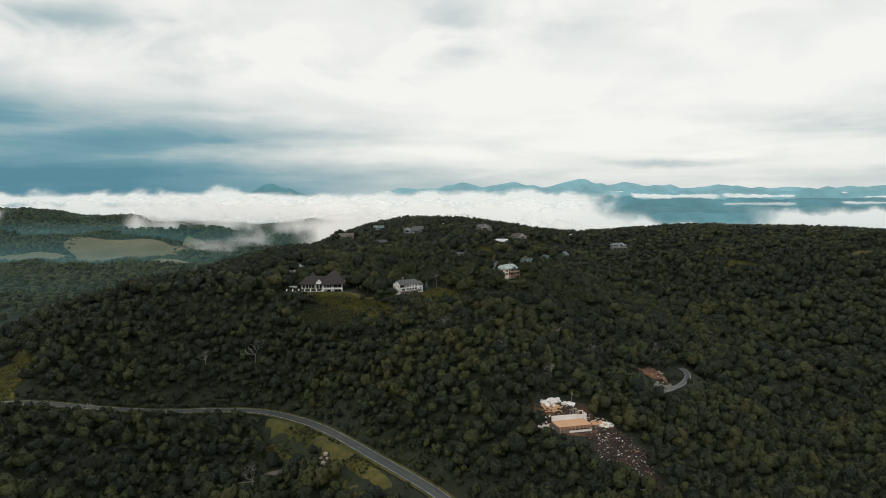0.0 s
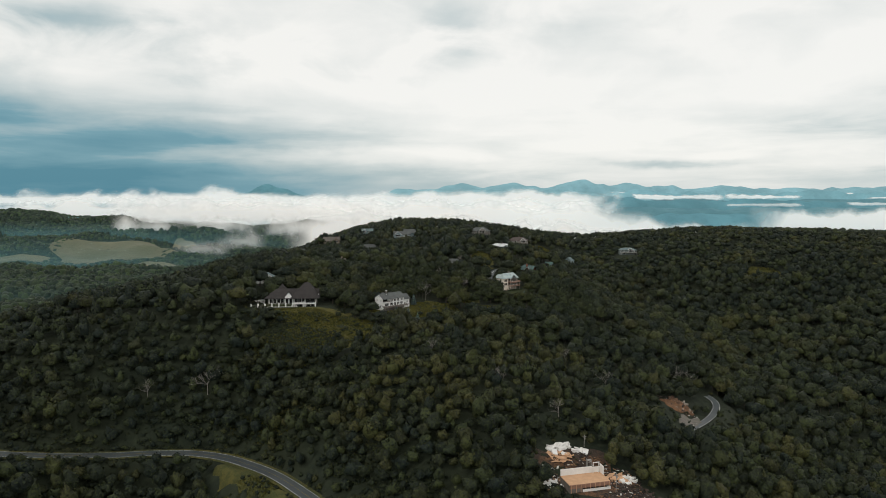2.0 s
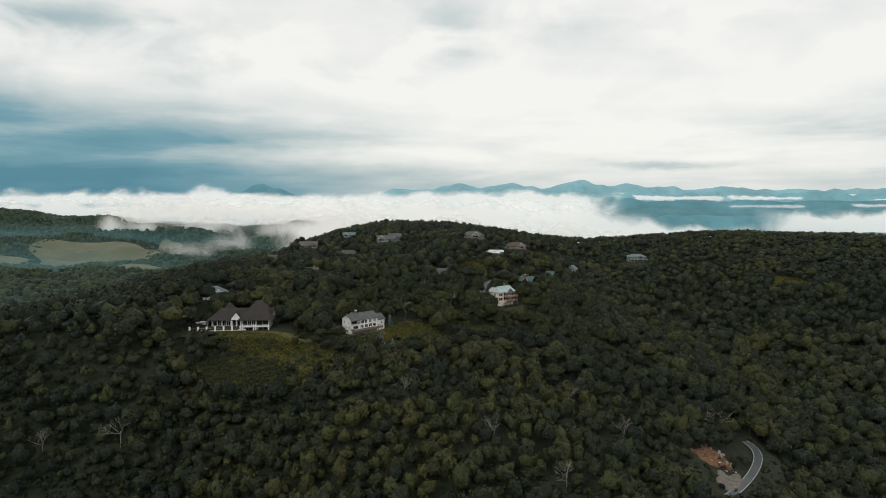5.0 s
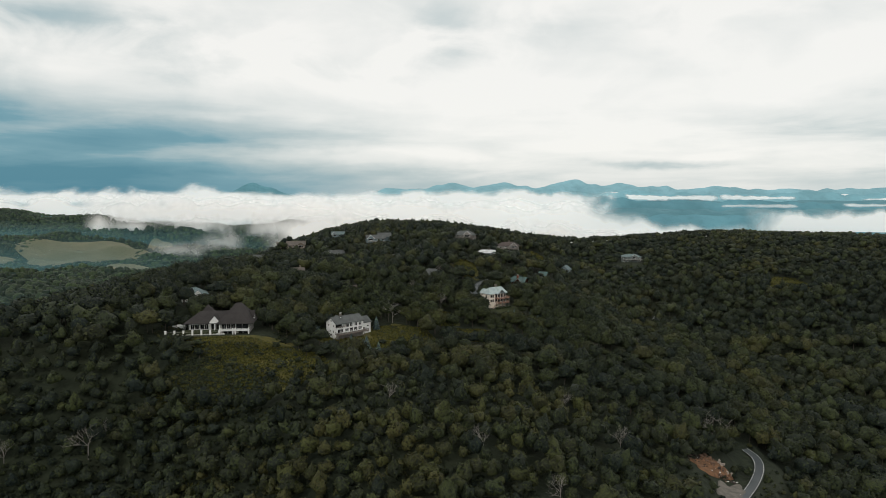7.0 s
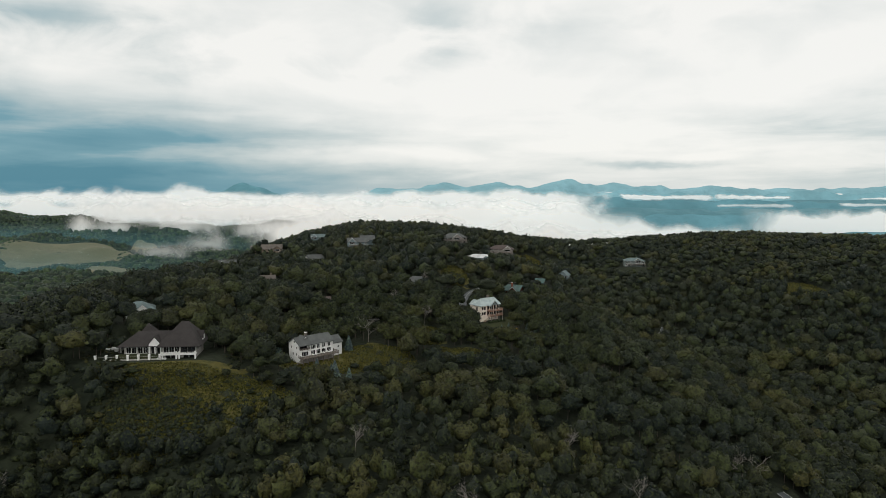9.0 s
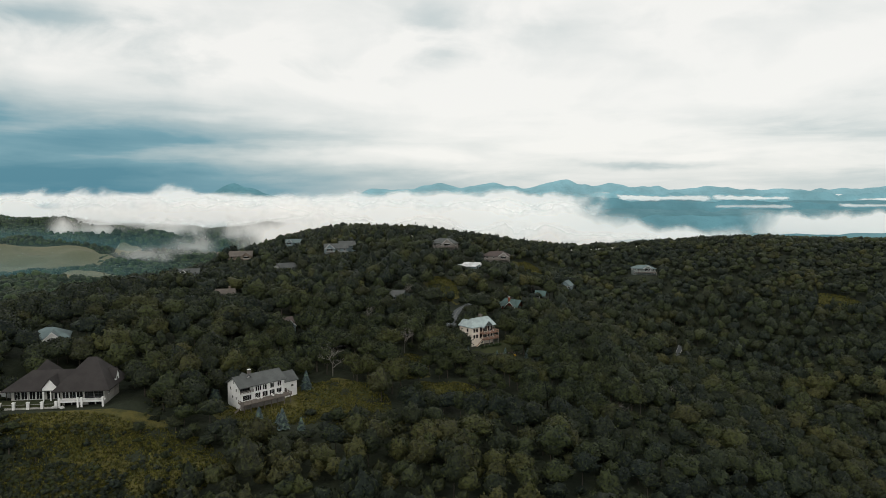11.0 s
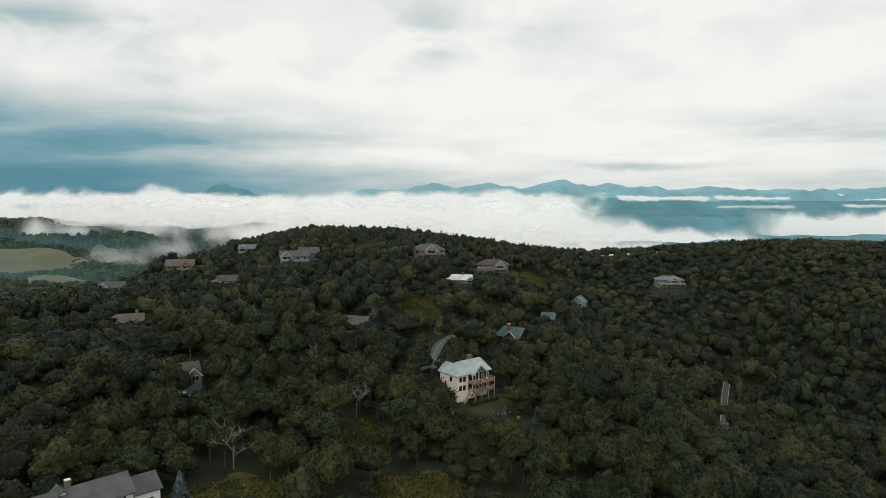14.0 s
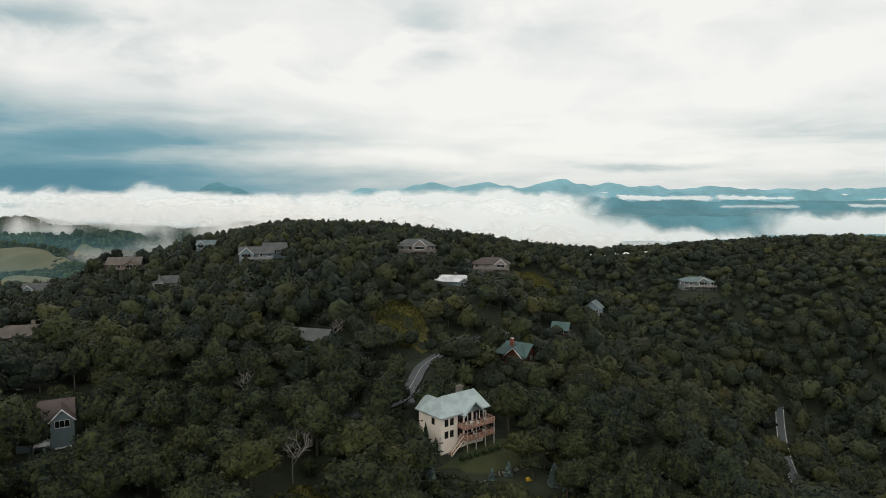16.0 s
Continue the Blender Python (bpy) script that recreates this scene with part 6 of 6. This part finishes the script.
plain_house("teal_low", 8, "long low building with a flat teal roof", 18, 9, 3.2, 4.4, grey_paint, roof_teal, "hip")
grey = plain_house("grey_tall", 28, "tall grey-blue house with garage and arched gable window", 15, 10, 7.4, 10.6, grey_paint, roof_brown, "gable", "x", cross=(5.2, 5.2, 1.6, 10.2))
part("garage_door", boxes((3.4, 7.0, -6.68, -6.6, -2.2, 0.6)), trim_white, grey, "white garage door")
part("balcony", boxes((-1.0, 2.4, -7.4, -5.0, 1.6, 1.85)), trim_white, grey)
railing(grey, trim_white, -1.0, 2.4, -7.3, 1.85, "x", 1.0, 1.1, 0.3)
plain_house("shed", 30, "small white outbuilding beside the mansion", 7, 5, 2.8, 4.4, white_paint, roof_grey, "gable", "x")
plain_house("crest_low", 4, "low pale-roofed house just under the crest", 13, 7, 3.0, 4.8, tan_paint, roof_tan, "gable", "x")


# ---------------------------------------------------------------- building site
def building_site():
    s = thing("unfinished_house", 61.5, 338, -9.4, 14, "half-built house: white panel walls and plywood deck", "building")
    part("floor_slab", boxes((0, 19, 0, 9.5, 3.2, 3.6)), plywood, s, "bare orange plywood deck")
    part("rim_joist", boxes((0, 19, -0.3, 0, 1.9, 3.55)), deck_wood, s, "raw brown timber rim under the deck")
    for k in range(9):
        part("stud", boxes((0.6 + 2.2 * k, 0.8 + 2.2 * k, -0.45, -0.3, -1.0, 3.5)), plywood, s)
    for d, m in (((0, 6, -0.3, 0, -3, 1.9), grey_deck), ((6, 19, -0.55, -0.3, -3, 1.3), foam_white), ((0, 0.3, 0, 9.5, -3, 3.2), grey_deck), ((18.7, 19, 0, 9.5, -3, 3.2), foam_white)):
        part("lower_wall", boxes(d), m, s)
    part("back_wall", boxes((0, 15, 9.4, 9.8, 3.6, 6.4)), foam_white, s)
    part("end_wall", boxes((15, 19, 9.4, 9.8, 3.6, 6.0), (18.7, 19, 6, 9.4, 3.6, 7.4)), foam_white, s)
    for x in (15.2, 18.0):
        post(s, foam_white, x, 8.8, 3.6, 8.4, 0.14)
    part("header", boxes((15.0, 18.2, 8.7, 8.9, 8.2, 8.5)), foam_white, s)
    part("scaffold", boxes((13.2, 13.35, 10.2, 10.35, 0, 9.4), (15.0, 15.15, 10.2, 10.35, 0, 9.4), (13.2, 15.15, 10.2, 10.35, 6.2, 6.35), (13.2, 15.15, 10.0, 11.6, 8.8, 8.95), (13.2, 13.35, 11.4, 11.55, 0, 9.4), (15.0, 15.15, 11.4, 11.55, 0, 9.4)), post_grey, s)
    r = random.Random(5)
    def heap(name, label, category, x, y, n, spread, size, mat, flat=0.6, stretch=1.0):
        for _ in range(n):
            a, d = r.uniform(0, 6.283), spread * math.sqrt(r.random())
            px, py = x + d * math.cos(a), y + d * math.sin(a)
            q = size * r.uniform(0.5, 1.5)
            bm = bmesh.new()
            box(bm, -q * stretch, q * stretch, -q * 0.6, q * 0.6, -q * flat, q * flat)
            for v in bm.verts:
                v.co += Vector((r.uniform(-1, 1), r.uniform(-1, 1), r.uniform(-1, 1))) * q * 0.22
            ob = part(name, bm, mat)
            ob.matrix_basis = pose(px, py, gz(px, py) + 0.2 + q * flat * 0.6, r.uniform(-18, 18), r.uniform(-18, 18), r.uniform(0, 360))
            tagged(ob, label, category, label)
    def scraps(name, label, areas, seed):
        q = np.random.default_rng(seed)
        corner = np.array([(x, y, z) for z in (-1, 1) for y in (-1, 1) for x in (-1, 1)], float)
        quad = np.array([(0, 2, 3, 1), (4, 5, 7, 6), (0, 1, 5, 4), (2, 6, 7, 3), (0, 4, 6, 2), (1, 3, 7, 5)])
        co, fa = [], []
        for x, y, rx, ry, n, size in areas:
            a, d = q.uniform(0, 6.283, n), np.sqrt(q.random(n))
            px, py = x + rx * d * np.cos(a), y + ry * d * np.sin(a)
            z = ground_height(px, py)
            for i in range(n):
                t = q.uniform(0, 6.283)
                v = corner * size * q.uniform(0.4, 1.5) * np.array([q.uniform(0.6, 2.6), q.uniform(0.3, 0.8), q.uniform(0.12, 0.4)])
                v[:, 2] += v[:, 0] * q.uniform(-0.35, 0.35)
                u = np.stack([v[:, 0] * math.cos(t) - v[:, 1] * math.sin(t), v[:, 0] * math.sin(t) + v[:, 1] * math.cos(t), v[:, 2]], 1)
                fa.append(quad + 8 * len(co))
                co.append(u + (px[i], py[i], z[i] + 0.3))
        me = raw_mesh(name, np.concatenate(co), np.concatenate(fa))
        me.materials.append(scrap_mat)
        tagged(new(name, me), label, "debris", kind="stuff")
    scraps("debris", "litter of boards, stones and white scraps on the site", [(70, 358, 17, 12, 420, 0.42), (57, 346, 5, 11, 150, 0.42), (88, 350, 8, 11, 200, 0.42), (92, 322, 14, 26, 1150, 0.32), (82, 334, 8, 5, 110, 0.4)], 3)
    scraps("debris", "loose stones and sticks on the cut bank", [(152, 462, 12, 6, 160, 0.5)], 4)
    heap("foam_panel", "white insulation panel thrown on a heap", "panel", 64, 372, 22, 6.5, 1.5, foam_white, 0.45)
    heap("foam_panel", "white insulation panel lying on the earth", "panel", 75, 372, 8, 3.5, 1.3, foam_white, 0.3)
    heap("foam_panel", "white scrap lying beside the half-built house", "panel", 56, 346, 26, 5, 0.7, foam_white, 0.4)
    heap("foam_panel", "white scrap lying beside the half-built house", "panel", 90, 350, 24, 4.5, 0.85, foam_white, 0.4)
    heap("plank", "rough timber plank on the building site", "plank", 62, 367, 22, 6, 1.5, plywood, 0.07, 1.6)
    heap("plank", "rough timber plank on the building site", "plank", 86, 352, 14, 4, 1.4, plywood, 0.07, 1.4)
    heap("boulder", "pale broken rock on the dark rubble slope", "rock", 93, 322, 34, 14, 0.36, rubble, 0.6)
    heap("boulder", "brown broken rock on the dark rubble slope", "rock", 93, 332, 110, 16, 0.6, rubble_dark, 0.6)
    heap("boulder", "orange-brown rock on the cut bank", "rock", 151, 462, 22, 8, 0.8, orange_rock, 0.6)
    heap("boulder", "pale split rock on the cut bank", "rock", 160, 467, 9, 4, 0.8, rubble, 0.6)
    heap("boulder", "pale rock in the roadside cut", "rock", -67, 350, 22, 5, 0.9, rubble, 0.6)
    for k in range(13):
        heap("boulder", "fieldstone edging the lawn", "rock", 68.6 + 1.35 * k, 612.4 + 0.98 * k, 2, 0.7, 0.24, boulder_mat, 0.6)


building_site()


# ---------------------------------------------------------------- vehicles and small things
def car(x, y, turn, paint, label):
    c = thing("car", x, y, gz(x, y) + 0.25, turn, label, "car")
    side = [(-2.25, 0.45), (2.25, 0.45), (2.3, 0.85), (1.95, 0.98), (1.1, 1.05), (0.45, 1.5), (-1.1, 1.52), (-1.9, 1.05), (-2.28, 0.95)]
    body = part("body", prism(side, "y", -0.88, 0.88), paint, c)
    glass_side = [(-1.62, 1.1), (0.88, 1.1), (0.4, 1.44), (-1.0, 1.46)]
    part("side_window", prism(glass_side, "y", -0.9, -0.86), glass, c)
    part("side_window", prism(glass_side, "y", 0.86, 0.9), glass, c)
    part("windscreen", prism([(1.14, 1.06), (1.19, 1.06), (0.54, 1.52), (0.49, 1.5)], "y", -0.75, 0.75), glass, c)
    part("rear_window", prism([(-1.95, 1.08), (-1.9, 1.06), (-1.13, 1.52), (-1.18, 1.54)], "y", -0.75, 0.75), glass, c)
    for wx in (-1.4, 1.4):
        for wy in (-0.86, 0.86):
            bm = bmesh.new()
            beam(bm, (wx, wy - 0.1, 0.33), (wx, wy + 0.1, 0.33), 0.33, 0.33, 14)
            wheel = part("wheel", bm, rubber, c)
            bm = bmesh.new()
            beam(bm, (wx, wy - 0.115, 0.33), (wx, wy + 0.115, 0.33), 0.2, 0.2, 10)
            part("rim", bm, post_grey, wheel)
    for wy in (-0.62, 0.62):
        part("headlight", boxes((2.2, 2.31, wy - 0.18, wy + 0.18, 0.68, 0.84)), cushion, c)
    return c


car(58.6, 657.4, -28, car_white, "white sedan parked behind the cream house")
car(60.8, 654.4, -24, car_dark, "dark red car parked beside the white sedan")
car(88, 868, 15, car_white, "white car parked by the brown-roofed house")
car(84, 866.5, 15, car_blue, "grey car parked by the brown-roofed house")


def utility_pole(x, y, high):
    p = thing("utility_pole", x, y, gz(x, y), 20, "weathered wooden utility pole with crossarm", "pole", "utility poles")
    bm = bmesh.new()
    beam(bm, (0, 0, -0.5), (0, 0, high), 0.16, 0.11, 7)
    part("pole", bm, post_grey, p)
    part("crossarm", boxes((-1.1, 1.1, -0.06, 0.06, high - 0.9, high - 0.75)), post_grey, p)
    part("transformer", boxes((0.14, 0.55, -0.2, 0.2, high - 2.2, high - 1.3)), post_grey, p)


utility_pole(75.7, 376, 6)
utility_pole(81.5, 339, 8.5)


def gold_shrub(x, y, size, mat, label):
    v, f = NEAR_CROWNS[1]
    me = raw_mesh("shrub", v * size, f)
    me.materials.append(mat)
    ob = new("shrub", me)
    ob.matrix_basis = pose(x, y, gz(x, y) - 0.25 * size)
    tagged(ob, label, "shrub", "garden shrubs")


gold_shrub(80.5, 612.5, 2.4, bush_gold, "golden-leaved garden shrub beside the lawn")
for x, y in ((64.5, 620.5), (66.5, 621.5), (68.5, 622.8), (70.5, 624), (72.5, 625.5), (74.5, 627)):
    gold_shrub(x, y, 2.4, cypress, "dark clipped shrub under the deck")
for x, y in ((-95, 509.5), (-92, 509.3)):
    gold_shrub(x, y, 2.2, cushion, "shrub covered in white flowers on the terrace")
for x, y, q in ((-48, 487, 4.5), (-40, 482, 3.5), (-60, 495, 3.2)):
    gold_shrub(x, y, q, foliage_tree, "round dark bush in the meadow")
